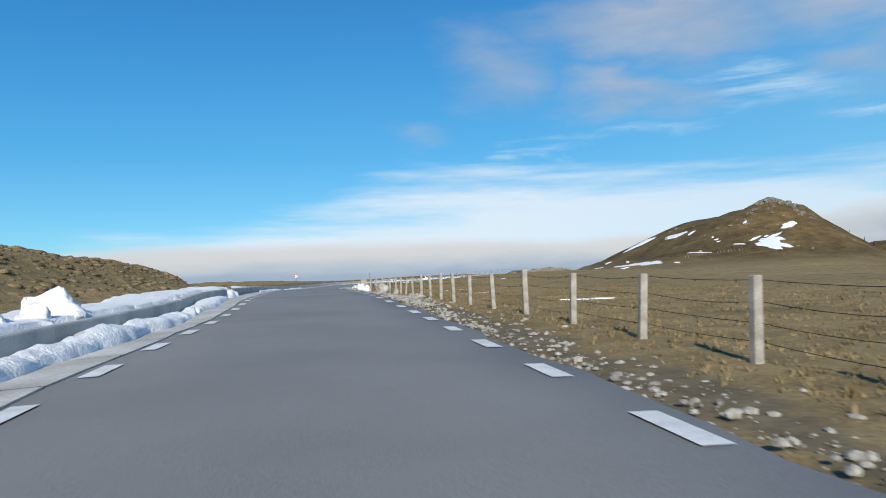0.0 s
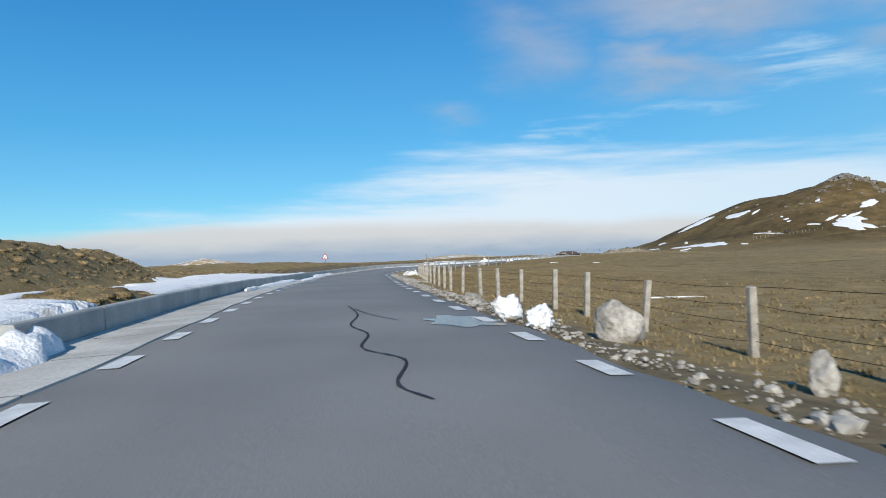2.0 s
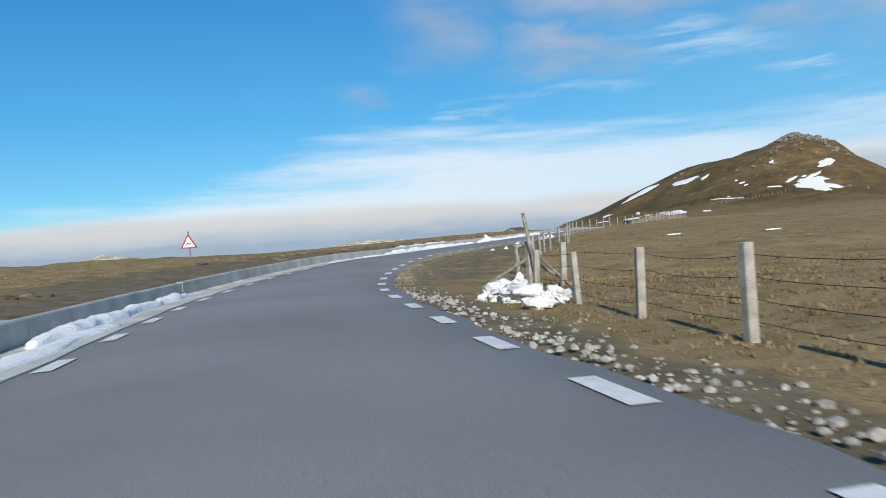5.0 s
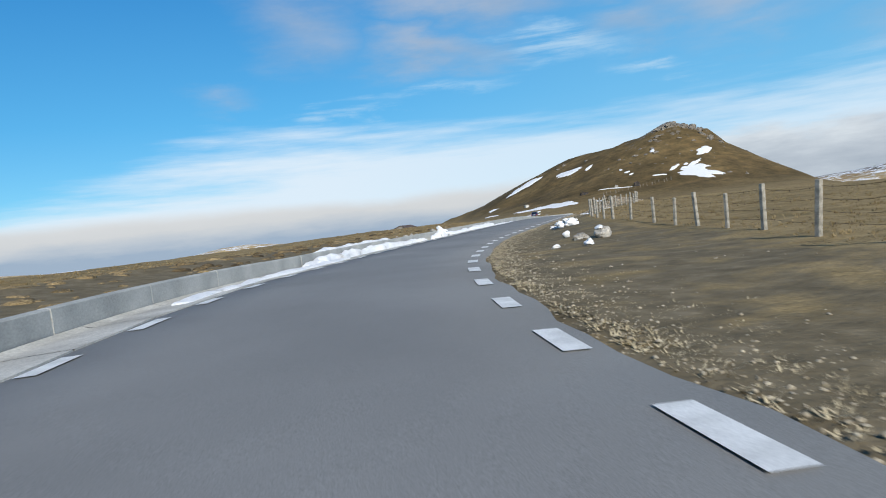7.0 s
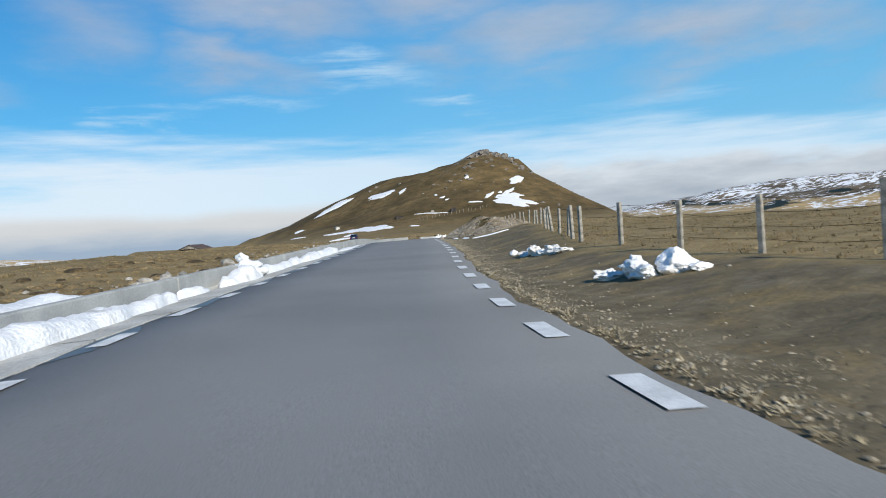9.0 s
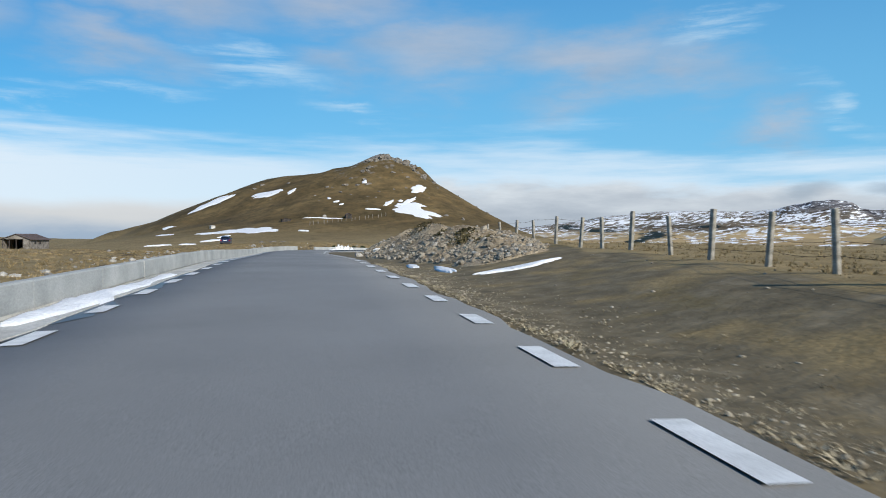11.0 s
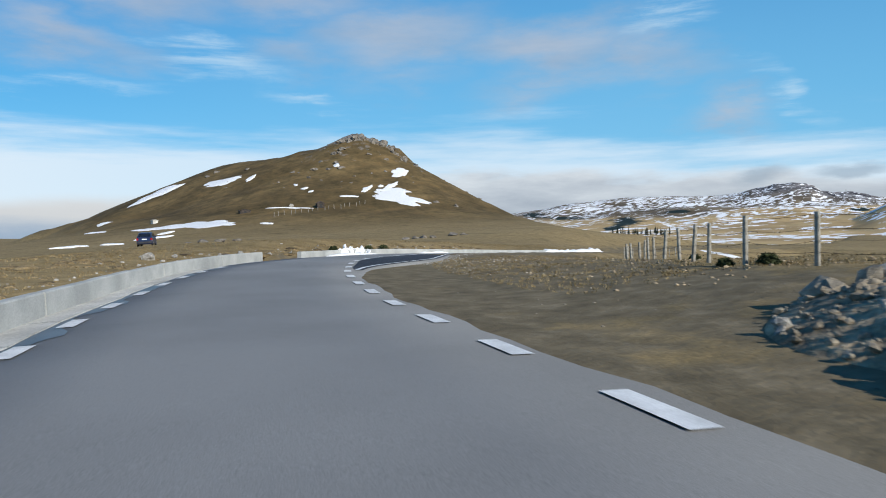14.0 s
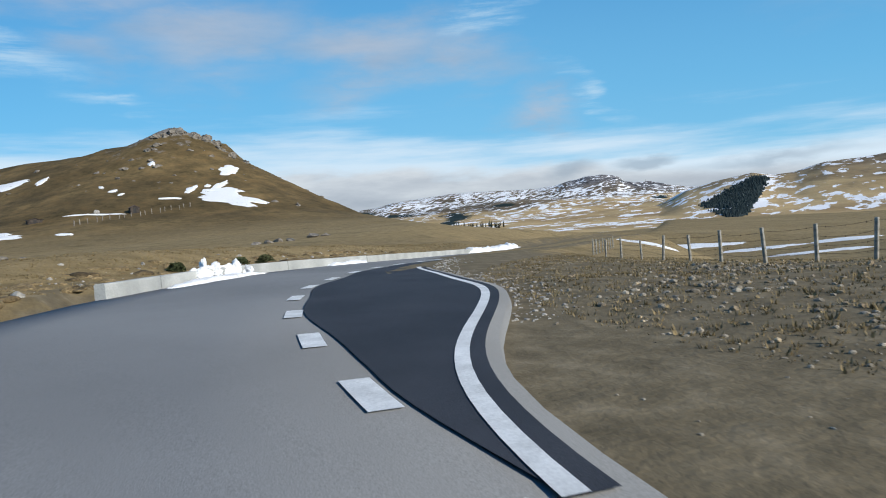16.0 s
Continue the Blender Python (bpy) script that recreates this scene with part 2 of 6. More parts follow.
def grass_material():
    """Dry upland grass, with bare earth where the attribute "bare" says so and stones where "stony" does."""
    m = bpy.data.materials.new("dry_grass")
    m.use_nodes = True
    nt = m.node_tree
    bsdf = nt.nodes["Principled BSDF"]
    N, L = nt.nodes.new, nt.links.new
    tc = N("ShaderNodeTexCoord")

    def tex(scale, detail=6, stretch=None, rough=0.55):
        n = N("ShaderNodeTexNoise")
        n.inputs["Scale"].default_value, n.inputs["Detail"].default_value, n.inputs["Roughness"].default_value = scale, detail, rough
        if stretch:
            mp = N("ShaderNodeMapping")
            mp.inputs["Scale"].default_value = stretch
            L(tc.outputs["Object"], mp.inputs[0])
            L(mp.outputs[0], n.inputs["Vector"])
        else:
            L(tc.outputs["Object"], n.inputs["Vector"])
        return n.outputs["Fac"]

    def ramp(fac, *stops):
        n = N("ShaderNodeValToRGB")
        e = n.color_ramp.elements
        e[0].position, e[0].color = stops[0][0], (*stops[0][1], 1)
        e[1].position, e[1].color = stops[-1][0], (*stops[-1][1], 1)
        for p, c in stops[1:-1]:
            e.new(p).color = (*c, 1)
        L(fac, n.inputs[0])
        return n.outputs[0]

    def mix(fac, a, b, kind="MIX"):
        n = N("ShaderNodeMix")
        n.data_type, n.blend_type = "RGBA", kind
        if isinstance(fac, float):
            n.inputs[0].default_value = fac
        else:
            L(fac, n.inputs[0])
        L(a, n.inputs[6])
        L(b, n.inputs[7])
        return n.outputs[2]

    broad = ramp(tex(0.03, 5), (0.34, (0.214, 0.156, 0.074)), (0.50, (0.280, 0.206, 0.100)), (0.66, (0.356, 0.266, 0.134)))
    tuft = ramp(tex(0.9, 6), (0.28, (0.112, 0.082, 0.040)), (0.48, (0.250, 0.184, 0.090)), (0.70, (0.365, 0.275, 0.146)))
    grass = mix(0.55, broad, tuft)
    blade = ramp(tex(14, 4), (0.3, (0.68, 0.68, 0.68)), (0.7, (1.28, 1.28, 1.28)))
    grass = mix(0.8, grass, blade, "MULTIPLY")
    heath = ramp(tex(0.18, 6), (0.56, (0, 0, 0)), (0.70, (1, 1, 1)))
    moss = ramp(tex(3, 4), (0.3, (0.060, 0.048, 0.024)), (0.7, (0.120, 0.100, 0.045)))
    grass = mix(mix_scale(nt, heath, 0.55), grass, moss)
    high = N("ShaderNodeAttribute")
    high.attribute_name = "upland"
    heather = mix(0.35, ramp(tex(0.05, 7, rough=0.65), (0.34, (0.070, 0.054, 0.029)), (0.5, (0.138, 0.101, 0.052)), (0.68, (0.215, 0.157, 0.081))), tuft, "SOFT_LIGHT")
    patches = ramp(tex(0.22, 7, rough=0.68), (0.34, (0.46, 0.50, 0.46)), (0.5, (0.98, 1.0, 0.96)), (0.66, (1.34, 1.24, 1.1)))
    heather = mix(0.85, heather, patches, "MULTIPLY")
    grass = mix(high.outputs["Fac"], grass, heather)
    soil = ramp(tex(1.6, 8, rough=0.65), (0.3, (0.112, 0.090, 0.055)), (0.52, (0.176, 0.141, 0.087)), (0.72, (0.260, 0.212, 0.138)))
    attr = N("ShaderNodeAttribute")
    attr.attribute_name = "bare"
    wob = N("ShaderNodeMath")
    wob.operation = "ADD"
    L(attr.outputs["Fac"], wob.inputs[0])
    half = N("ShaderNodeMath")
    half.operation = "MULTIPLY_ADD"
    L(tex(0.7, 7), half.inputs[0])
    half.inputs[1].default_value, half.inputs[2].default_value = 1.3, -0.65
    L(half.outputs[0], wob.inputs[1])
    step = N("ShaderNodeMapRange")
    step.inputs[1].default_value, step.inputs[2].default_value = 0.4, 0.62
    L(wob.outputs[0], step.inputs[0])
    colour = mix(step.outputs[0], grass, soil)
    stony = N("ShaderNodeAttribute")
    stony.attribute_name = "stony"
    vor = N("ShaderNodeTexVoronoi")
    vor.inputs["Scale"].default_value = 0.9
    L(tc.outputs["Object"], vor.inputs["Vector"])
    rock = ramp(tex(1.2, 8, rough=0.7), (0.3, (0.10, 0.088, 0.075)), (0.7, (0.33, 0.30, 0.27)))
    sm = N("ShaderNodeMath")
    sm.operation = "MULTIPLY_ADD"
    L(tex(0.16, 8, rough=0.7), sm.inputs[0])
    sm.inputs[1].default_value = 2.2
    L(stony.outputs["Fac"], sm.inputs[2])
    sr = N("ShaderNodeMapRange")
    sr.inputs[1].default_value, sr.inputs[2].default_value = 1.62, 1.85
    L(sm.outputs[0], sr.inputs[0])
    colour = mix(sr.outputs[0], colour, rock)
    L(colour, bsdf.inputs["Base Color"])
    bsdf.inputs["Roughness"].default_value = 0.95
    bsdf.inputs["Specular IOR Level"].default_value = 0.1
    b1 = N("ShaderNodeBump")
    b1.inputs["Strength"].default_value, b1.inputs["Distance"].default_value = 0.45, 0.14
    L(tex(1.1, 7, rough=0.65), b1.inputs["Height"])
    b2 = N("ShaderNodeBump")
    b2.inputs["Strength"].default_value, b2.inputs["Distance"].default_value = 0.5, 0.03
    L(tex(12, 5), b2.inputs["Height"])
    L(b1.outputs[0], b2.inputs["Normal"])
    L(b2.outputs[0], bsdf.inputs["Normal"])
    return m


def mix_scale(nt, colour, k):
    n = nt.nodes.new("ShaderNodeVectorMath")
    n.operation = "SCALE"
    n.inputs["Scale"].default_value = k
    nt.links.new(colour, n.inputs[0])
    return n.outputs[0]


M_GRASS = grass_material()
M_ASPHALT = material("asphalt", [(0.208, 0.206, 0.200), (0.256, 0.253, 0.245)], 0.88, 0.22, 90, 0.35, 0.008, fine_amount=0.26)
M_FRESH = material("fresh_asphalt", [(0.028, 0.030, 0.036), (0.045, 0.047, 0.055)], 0.8, 0.6, 80, 0.4, 0.01, fine_amount=0.3)
M_PAINT = material("road_paint", [(0.62, 0.62, 0.60), (0.80, 0.80, 0.78)], 0.7, 3.0, 40, 0.2, 0.004, fine_amount=0.12)
M_CONCRETE = material("concrete", [(0.33, 0.335, 0.32), (0.47, 0.47, 0.445)], 0.92, 0.9, 25, 0.25, 0.01, fine_amount=0.14)
M_GUTTER = material("gutter_concrete", [(0.42, 0.40, 0.355), (0.62, 0.60, 0.545)], 0.92, 0.7, 18, 0.3, 0.012, fine_amount=0.18)
M_SNOW = material("snow", [(0.50, 0.485, 0.46), (0.84, 0.845, 0.85), (0.78, 0.78, 0.78)], 0.75, 1.6, 14, 0.8, 0.05, spread=(0.26, 0.46), fine_amount=0.08)
M_DIRTY_SNOW = material("dirty_snow", [(0.36, 0.33, 0.29), (0.80, 0.80, 0.80)], 0.8, 2.2, 16, 0.6, 0.04, spread=(0.30, 0.5), fine_amount=0.12)
M_POST = material("post_concrete", [(0.27, 0.245, 0.205), (0.45, 0.41, 0.35)], 0.92, 4.0, 60, 0.3, 0.006, fine_amount=0.2)
M_GREY_POST = material("lichened_concrete", [(0.20, 0.185, 0.155), (0.40, 0.37, 0.315)], 0.92, 5.0, 60, 0.3, 0.006, fine_amount=0.25)
M_WOOD = material("weathered_wood", [(0.16, 0.14, 0.12), (0.36, 0.32, 0.27)], 0.9, 5.0, 50, 0.4, 0.01, fine_amount=0.3)
M_WIRE = material("rusty_wire", [(0.06, 0.045, 0.035), (0.13, 0.09, 0.06)], 0.8, 20, 200, 0, metal=0.4)
M_STONE = material("limestone", [(0.22, 0.205, 0.18), (0.46, 0.43, 0.38)], 0.93, 1.8, 14, 0.6, 0.04, fine_amount=0.25)
M_HILL_ROCK = material("hill_rock", [(0.12, 0.105, 0.088), (0.27, 0.24, 0.20)], 0.95, 0.8, 6, 0.8, 0.1, fine_amount=0.3)
M_DARK_STONE = material("rubble_stone", [(0.165, 0.140, 0.104), (0.41, 0.355, 0.275)], 0.93, 1.1, 14, 0.6, 0.04, fine_amount=0.3)
M_SOIL = material("rubble_soil", [(0.195, 0.150, 0.096), (0.445, 0.350, 0.228)], 0.95, 0.8, 7, 0.9, 0.09, fine_amount=0.4)

# ------------------------------------------------------------------ the line of the road
# centre line: x, y, height
CENTRE = [
    (8.8, -47.2, -0.44), (4.4, -23.6, -0.22), (2.2, -11.8, -0.11), (-0.1, 0.0, -0.01), (-2.1, 10.8, 0.09), (-4.0, 21.6, 0.16), (-6.3, 32.4, 0.33),
    (-8.5, 43.2, 0.29), (-10.7, 53.9, 0.22), (-12.7, 64.8, 0.10), (-14.4, 75.6, -0.05), (-16.1, 86.5, -0.21),
    (-17.8, 97.4, -0.37), (-18.9, 108.4, -0.49), (-18.2, 119.5, -0.42), (-15.9, 130.4, -0.30), (-12.2, 140.8, -0.33),
    (-7.7, 150.9, -0.30), (-2.4, 160.6, -0.22), (3.2, 170.1, -0.08), (8.7, 179.7, 0.02), (14.0, 189.2, 0.10),
    (19.4, 198.9, 0.12), (24.7, 208.5, -0.04), (30.0, 218.2, -0.23), (35.2, 228.0, -0.40), (41.0, 237.2, -0.45),
    (46.6, 243.6, -0.49), (53.6, 248.6, -0.62), (63.0, 252.6, -0.87), (84.0, 258.4, -1.77), (107.0, 263.4, -2.67), (150.0, 272.0, -3.87), (220.0, 288.0, -6.87),
]


def smooth_line(points, step):
    """A Catmull-Rom curve through the points, cut at even steps."""
    p = np.array(points, float)
    p = np.vstack([2 * p[0] - p[1], p, 2 * p[-1] - p[-2]])
    u = np.linspace(0, 1, 24, endpoint=False)[:, None]
    out = [0.5 * (2 * b + (c - a) * u + (2 * a - 5 * b + 4 * c - d) * u**2 + (3 * b - a - 3 * c + d) * u**3) for a, b, c, d in zip(p, p[1:], p[2:], p[3:])]
    out = np.vstack([*out, p[-2]])
    along = np.r_[0, np.cumsum(np.linalg.norm(np.diff(out[:, :2], axis=0), axis=1))]
    s = np.arange(0, along[-1], step)
    return np.stack([np.interp(s, along, out[:, k]) for k in range(out.shape[1])], 1)


LINE = smooth_line(CENTRE, 0.5)
zero = int(np.argmin(np.hypot(LINE[:, 0] + 0.1, LINE[:, 1])))
STATION = np.r_[0, np.cumsum(np.linalg.norm(np.diff(LINE[:, :2], axis=0), axis=1))]
STATION -= STATION[zero]
AHEAD = np.gradient(LINE[:, :2], axis=0)
AHEAD /= np.linalg.norm(AHEAD, axis=1)[:, None]
RIGHT = np.stack([AHEAD[:, 1], -AHEAD[:, 0]], 1)
HALF = 2.85


def on_road(s, d, up=0.0):
    """The place s metres along the road, d to the right of its centre and up above its surface."""
    c = [np.interp(s, STATION, LINE[:, k]) for k in range(3)]
    r = [np.interp(s, STATION, RIGHT[:, k]) for k in range(2)]
    return np.array([c[0] + d * r[0], c[1] + d * r[1], c[2] + up])


def road_coords(x, y):
    """Station and offset of plan points from the centre line."""
    x, y = np.asarray(x, float), np.asarray(y, float)
    shape = x.shape
    pts = np.stack([x.ravel(), y.ravel()], 1)
    s, d = np.empty(len(pts)), np.empty(len(pts))
    for a in range(0, len(pts), 20000):
        q = pts[a : a + 20000]
        n = np.argmin((q[:, :1] - LINE[None, ::2, 0]) ** 2 + (q[:, 1:] - LINE[None, ::2, 1]) ** 2, 1) * 2
        off = q - LINE[n, :2]
        s[a : a + 20000] = STATION[n] + (off * AHEAD[n]).sum(1)
        d[a : a + 20000] = np.copysign(np.hypot(*off.T), (off * RIGHT[n]).sum(1))
    return s.reshape(shape), d.reshape(shape)


# ------------------------------------------------------------------ the lie of the land


def lattice(n, seed):
    return np.random.RandomState(seed).rand(n, n)


LATTICE = lattice(256, 5)


def bumps(x, y, size, octaves=4, seed=0):
    """Fractal value noise, about -0.5 to 0.5, with the largest lumps of that size."""
    total, amp, norm = 0, 1.0, 0
    for k in range(octaves):
        u, v = x / size * 2**k + 17.3 * k + seed * 5.1, y / size * 2**k + 9.7 * k + seed * 3.3
        i, j = np.floor(u).astype(int), np.floor(v).astype(int)
        f, g = u - i, v - j
        f, g = f * f * (3 - 2 * f), g * g * (3 - 2 * g)
        at = lambda a, b: LATTICE[(i + a) % 256, (j + b) % 256]  # noqa: E731
        total = total + amp * ((at(0, 0) * (1 - f) + at(1, 0) * f) * (1 - g) + (at(0, 1) * (1 - f) + at(1, 1) * f) * g - 0.5)
        norm, amp = norm + amp, amp * 0.5
    return total / norm


def ease(v, a, b):
    t = np.clip((v - a) / (b - a), 0, 1)
    return t * t * (3 - 2 * t)


PEAK = np.array([238.5, 496.0])
WALL_END = 265.8


def wall_offset(s):
    """Where the roadside wall's face stands, to the left of the centre line."""
    return -np.interp(s, [-60, 20, 60, 115, 150, 205, 225, 265], [4.75, 4.6, 4.7, 4.5, 4.6, 3.9, 3.7, 3.75])


def fence_offset(s):
    """Where the fence stands, to the right of the centre line."""
    return np.interp(s, [-60, 0, 14, 26, 30, 36, 45, 48, 56, 59, 62, 65, 80, 104, 110, 115, 119, 124, 131, 137, 141, 147, 156, 160, 165, 170, 174, 179, 185, 190, 196, 204, 222, 241, 244, 250, 255, 263, 270, 276, 283, 291, 302, 306, 330, 400],
                     [5.65, 5.65, 5.65, 5.5, 5.8, 6.0, 6.25, 6.5, 6.5, 6.05, 5.45, 5.2, 5.2, 6.3, 7.6, 8.3, 9.2, 10.0, 10.5, 11.0, 11.0, 10.5, 8.8, 8.2, 7.5, 7.1, 7.6, 7.9, 8.6, 9.7, 10.7, 11.3, 11.6, 11.8, 12.4, 15.3, 16.2, 17.4, 17.4, 16.9, 14.9, 12.9, 9.8, 8.0, 7.0, 7.0])


def rise(s):
    """How much higher the pasture lies along the lay-by fence than level ground, falling away past the bend."""
    return np.interp(s, [0, 18, 25, 30, 36, 44, 55, 66, 84, 100, 110, 118, 123, 131, 147, 160, 166, 177, 183, 190, 197, 204, 216, 230, 241, 250, 256, 263, 270, 276, 283, 292, 310], [0.08, 0.12, 0.05, -0.08, -0.14, -0.20, -0.24, -0.18, -0.05, 0, -0.18, -0.15, 0.02, 0.10, 0.12, 0.06, 0.22, 0.27, 0.44, 0.63, 0.76, 0.95, 1.02, 0.88, 0.66, 0.40, 0.06, 0.0, -0.18, -0.40, -0.50, -0.55, -0.5])


def segment_height(x, y, a, b, za, zb, fall):
    """A ridge from a to b that drops to each side by fall(distance)."""
    a, b = np.array(a, float), np.array(b, float)
    e = b - a
    k = np.clip(((x - a[0]) * e[0] + (y - a[1]) * e[1]) / (e @ e), 0, 1)
    away = np.hypot(x - a[0] - k * e[0], y - a[1] - k * e[1])
    return za + (zb - za) * k - fall(away)


def hill(x, y):
    r = np.hypot(x - PEAK[0], y - PEAK[1]) + 1.5 * bumps(x, y, 40, 4, 3)
    turn = np.arctan2(x - PEAK[0], y - PEAK[1])
    east = ease(np.cos(turn - math.radians(118)), 0.2, 1.0)
    gully = ease(np.cos(turn - math.radians(140)), 0.90, 0.985)
    rr = r * (1 + (0.40 * east + 0.34 * gully) * ease(r, 16, 70))
    cone = np.interp(rr, [0, 5, 10, 17, 30, 47, 71, 100, 130, 170, 230, 320, 420], [53.0, 51.2, 49.0, 45.4, 38.6, 30.2, 21.5, 12, 6.6, 3.1, 0.6, 0, 0])
    fall = lambda v: np.interp(v, [0, 10, 40, 75, 110, 160, 240, 330], [0, 2.2, 14.5, 30, 43, 55, 66, 80])  # noqa: E731
    spine = [(237, 498, 49.0), (224, 511, 45.0), (212, 524, 41.6), (203, 548, 41.2), (192, 573, 34.6), (186, 582, 28.4), (168, 612, 19.0), (140, 645, 10.0), (110, 675, -1.0), (60, 720, -16)]
    ridge = np.full(np.shape(x), -99.0)
    for (xa, ya, za), (xb, yb, zb) in zip(spine, spine[1:]):
        ridge = np.maximum(ridge, segment_height(x, y, (xa, ya), (xb, yb), za, zb, fall))
    ridge = ridge - np.interp((x - PEAK[0]) - 0.05 * (y - PEAK[1]), [0, 16, 28, 44, 65, 120], [0, 0.6, 3.0, 9.0, 17, 36])
    k = 2.5
    both = np.logaddexp(cone / k, ridge / k) * k - k * math.log(2) * np.exp(-np.abs(cone - ridge) / k)
    knob = 2.8 * np.exp(-(((x - 255) / 7.0) ** 2 + ((y - 480) / 7.0) ** 2)) - 1.6 * np.exp(-(((x - 246.5) / 3.5) ** 2 + ((y - 489) / 3.5) ** 2))
    crags = (1 - ease(r, 10, 55)) * (2.0 * np.abs(bumps(x, y, 9, 3, 31)) + 1.2 * bumps(x, y, 3.5, 3, 32)) + ease(both, 4, 14) * (1.5 * bumps(x, y, 22, 4, 33))
    behind = 31 * np.exp(-(((x - 445) / 50) ** 2 + ((y - 690) / 60) ** 2))
    return np.maximum(both * 1.022 + knob + crags * ease(both, 2, 8), 0) + behind


def land(x, y):
    """Height of the ground sheet, and how bare and how stony it is."""
    x, y = np.asarray(x, float), np.asarray(y, float)
    s, d = road_coords(x, y)
    away = np.abs(d)
    zr = np.interp(s, STATION, LINE[:, 2])
    far = np.where(d > 0, ease(away, 8, 70), ease(away, 7, 42))
    drop = 0.87 * np.where(d > 0, ease(s, 165, 205), ease(s, 215, 255))
    base = zr * (1 - far) - far * drop + far * (np.where(d > 0, 0.15, np.interp(y, [200, 330, 400], [-0.75, -1.6, -3.6]) + np.interp(x, [-20, 25, 50, 62], [-3.0, -1.6, -0.4, 0]) * ease(y, 190, 300) - 6.0 * ease(y, 390, 600) * (1 - ease(x, 60, 150))) + 1.2 * bumps(x, y, 90, 3, 1))
    # right of the road: a shallow verge, then open pasture
    rough = ease(away, 5, 9) * (0.30 * bumps(x, y, 6, 4, 2) + 0.16 * bumps(x, y, 1.6, 3, 4))
    right = np.interp(d, [0, 3.0, 3.4, 4.4, 7, 14], [-0.15, -0.15, -0.03, -0.12, -0.18, -0.12])
    # left of the road: gutter, wall, bank behind it
    back = -wall_offset(s) + 0.28
    inner = np.interp(s, [-60, 0, 30, 64, 70, 80, 86, 92, 105, 140, 165, 184, 198, 238, 262, 266, 270, 276, 300, 312], [2.7, 2.6, 2.5, 2.55, 2.4, 2.2, 1.6, 0.5, 0.6, 0.55, 0.55, 0.45, 0.35, 0.4, 0.75, 0.55, 0.7, 1.0, 0.85, 0.5])
    shelf = np.interp(s, [-60, 185, 205, 240, 262, 270], [0.28, 0.28, 0.22, 0.22, 0.28, 0.1])
    q = away - back
    start = np.interp(s, [-60, 45, 55, 66, 75, 85, 92, 100, 112, 262], [2.0, 2.2, 2.7, 5.0, 6.3, 8.3, 8.8, 3.0, 0.5, 0.5])
    bank = np.where(q < 0.42, -0.34, shelf + (inner - shelf) * ease(q, start, start + np.interp(s, [30, 50, 66, 92, 100], [9.5, 8.0, 5.0, 3.6, 5.5])) * (1 - ease(q, 24, 60)) + 0.25 * inner * ease(q, 9, 22) * (1 - ease(q, 24, 60)))
    knoll = 1.6 * np.exp(-(((s - 20) / 32) ** 2)) * ease(q, 4, 16) * (1 - ease(q, 30, 60))
    hummock = 0.42 * np.exp(-(((s - 51.2) / 2.6) ** 2) - ((q - 1.9) / 1.3) ** 2)
    moor = 0.62 * np.exp(-(((s - 124) / 24) ** 2)) * ease(q, 7, 19) * (1 - ease(q, 50, 75)) + 0.42 * ease(s, 160, 185) * (1 - ease(s, 208, 240)) * ease(q, 4, 11) * (1 - ease(q, 35, 60))
    hags = ease(q, 2.5, 5) * (s < 140) * (0.85 * np.abs(bumps(x, y, 3.4, 3, 41)) - 0.10)
    left = bank + moor + hags + knoll + hummock - 0.12 * ease(q, 2.5, 10) * ease(s, 138, 160) * (1 - ease(s, 238, 262))
    z = base + rough * np.where(d > 0, 1.0, 1.0 * (q > 0.6)) + np.where(d > 0, right, left)
    # the land drops away to the west
    west = -(x - np.interp(y, [-200, 0, 100, 200, 300, 420, 470, 560, 700, 1200], [-62, -58, -62, -55, -30, 20, 40, 60, 85, 180]))
    z = z - 0.22 * np.clip(west, 0, 260)
    z = z - 0.06 * np.clip(y - 720, 0, 2500) * (1 - ease(x, 150, 400))
    # the slope below the road in the east
    east = x - np.interp(y, [-200, 0, 100, 150, 200, 235, 262, 320, 420, 600], [230, 200, 150, 120, 88, 60, 80, 160, 260, 330])
    z = z - 13.0 * (1 - np.exp(-np.clip(east, 0, 900) / 170)) * ease(east, 0, 30) * ease(away, 5, 22)
    z = z + 0.40 * ease(s, 138, 156) * (1 - ease(s, 176, 200)) * ease(d, 4.2, 8)
    z = z + rise(s) * np.where(d > 0, ease(d, 3.6, fence_offset(s)) * (1 - ease(d, 45, 110)), 0)
    z = z + hill(x, y) + 0.62 * np.exp(-(((x - 61) ** 2 + (y - 303) ** 2) / 22.0**2))
    bare = np.where(d > 0, ease(away, 3.0, 3.3) * (1 - ease(away, 4.2, 5.2)) * 0.75, 0)
    lay = ease(s, 104, 116) * (1 - ease(s, 290, 312)) * (d > 0) * (1 - ease(d - fence_offset(s), -1.5, 0.5))
    bare = np.maximum(bare, lay * (0.60 + 0.28 * ease(s, 232, 250)))
    cut = ease(s, 80, 95) * (1 - ease(s, 150, 175)) * (d < 0) * (1 - ease(q, 4, 9)) * 0.8
    bare = np.maximum(bare, cut)
    bare = np.maximum(bare, (d < 0) * (1 - ease(q, 0.3, 1.6 + 1.6 * ease(s, 255, 270))) * 0.62)
    r = np.hypot(x - PEAK[0], y - PEAK[1])
    stony = 0.50 * (1 - ease(r, 6, 70)) + 0.36 * (1 - ease(r, 2, 22))
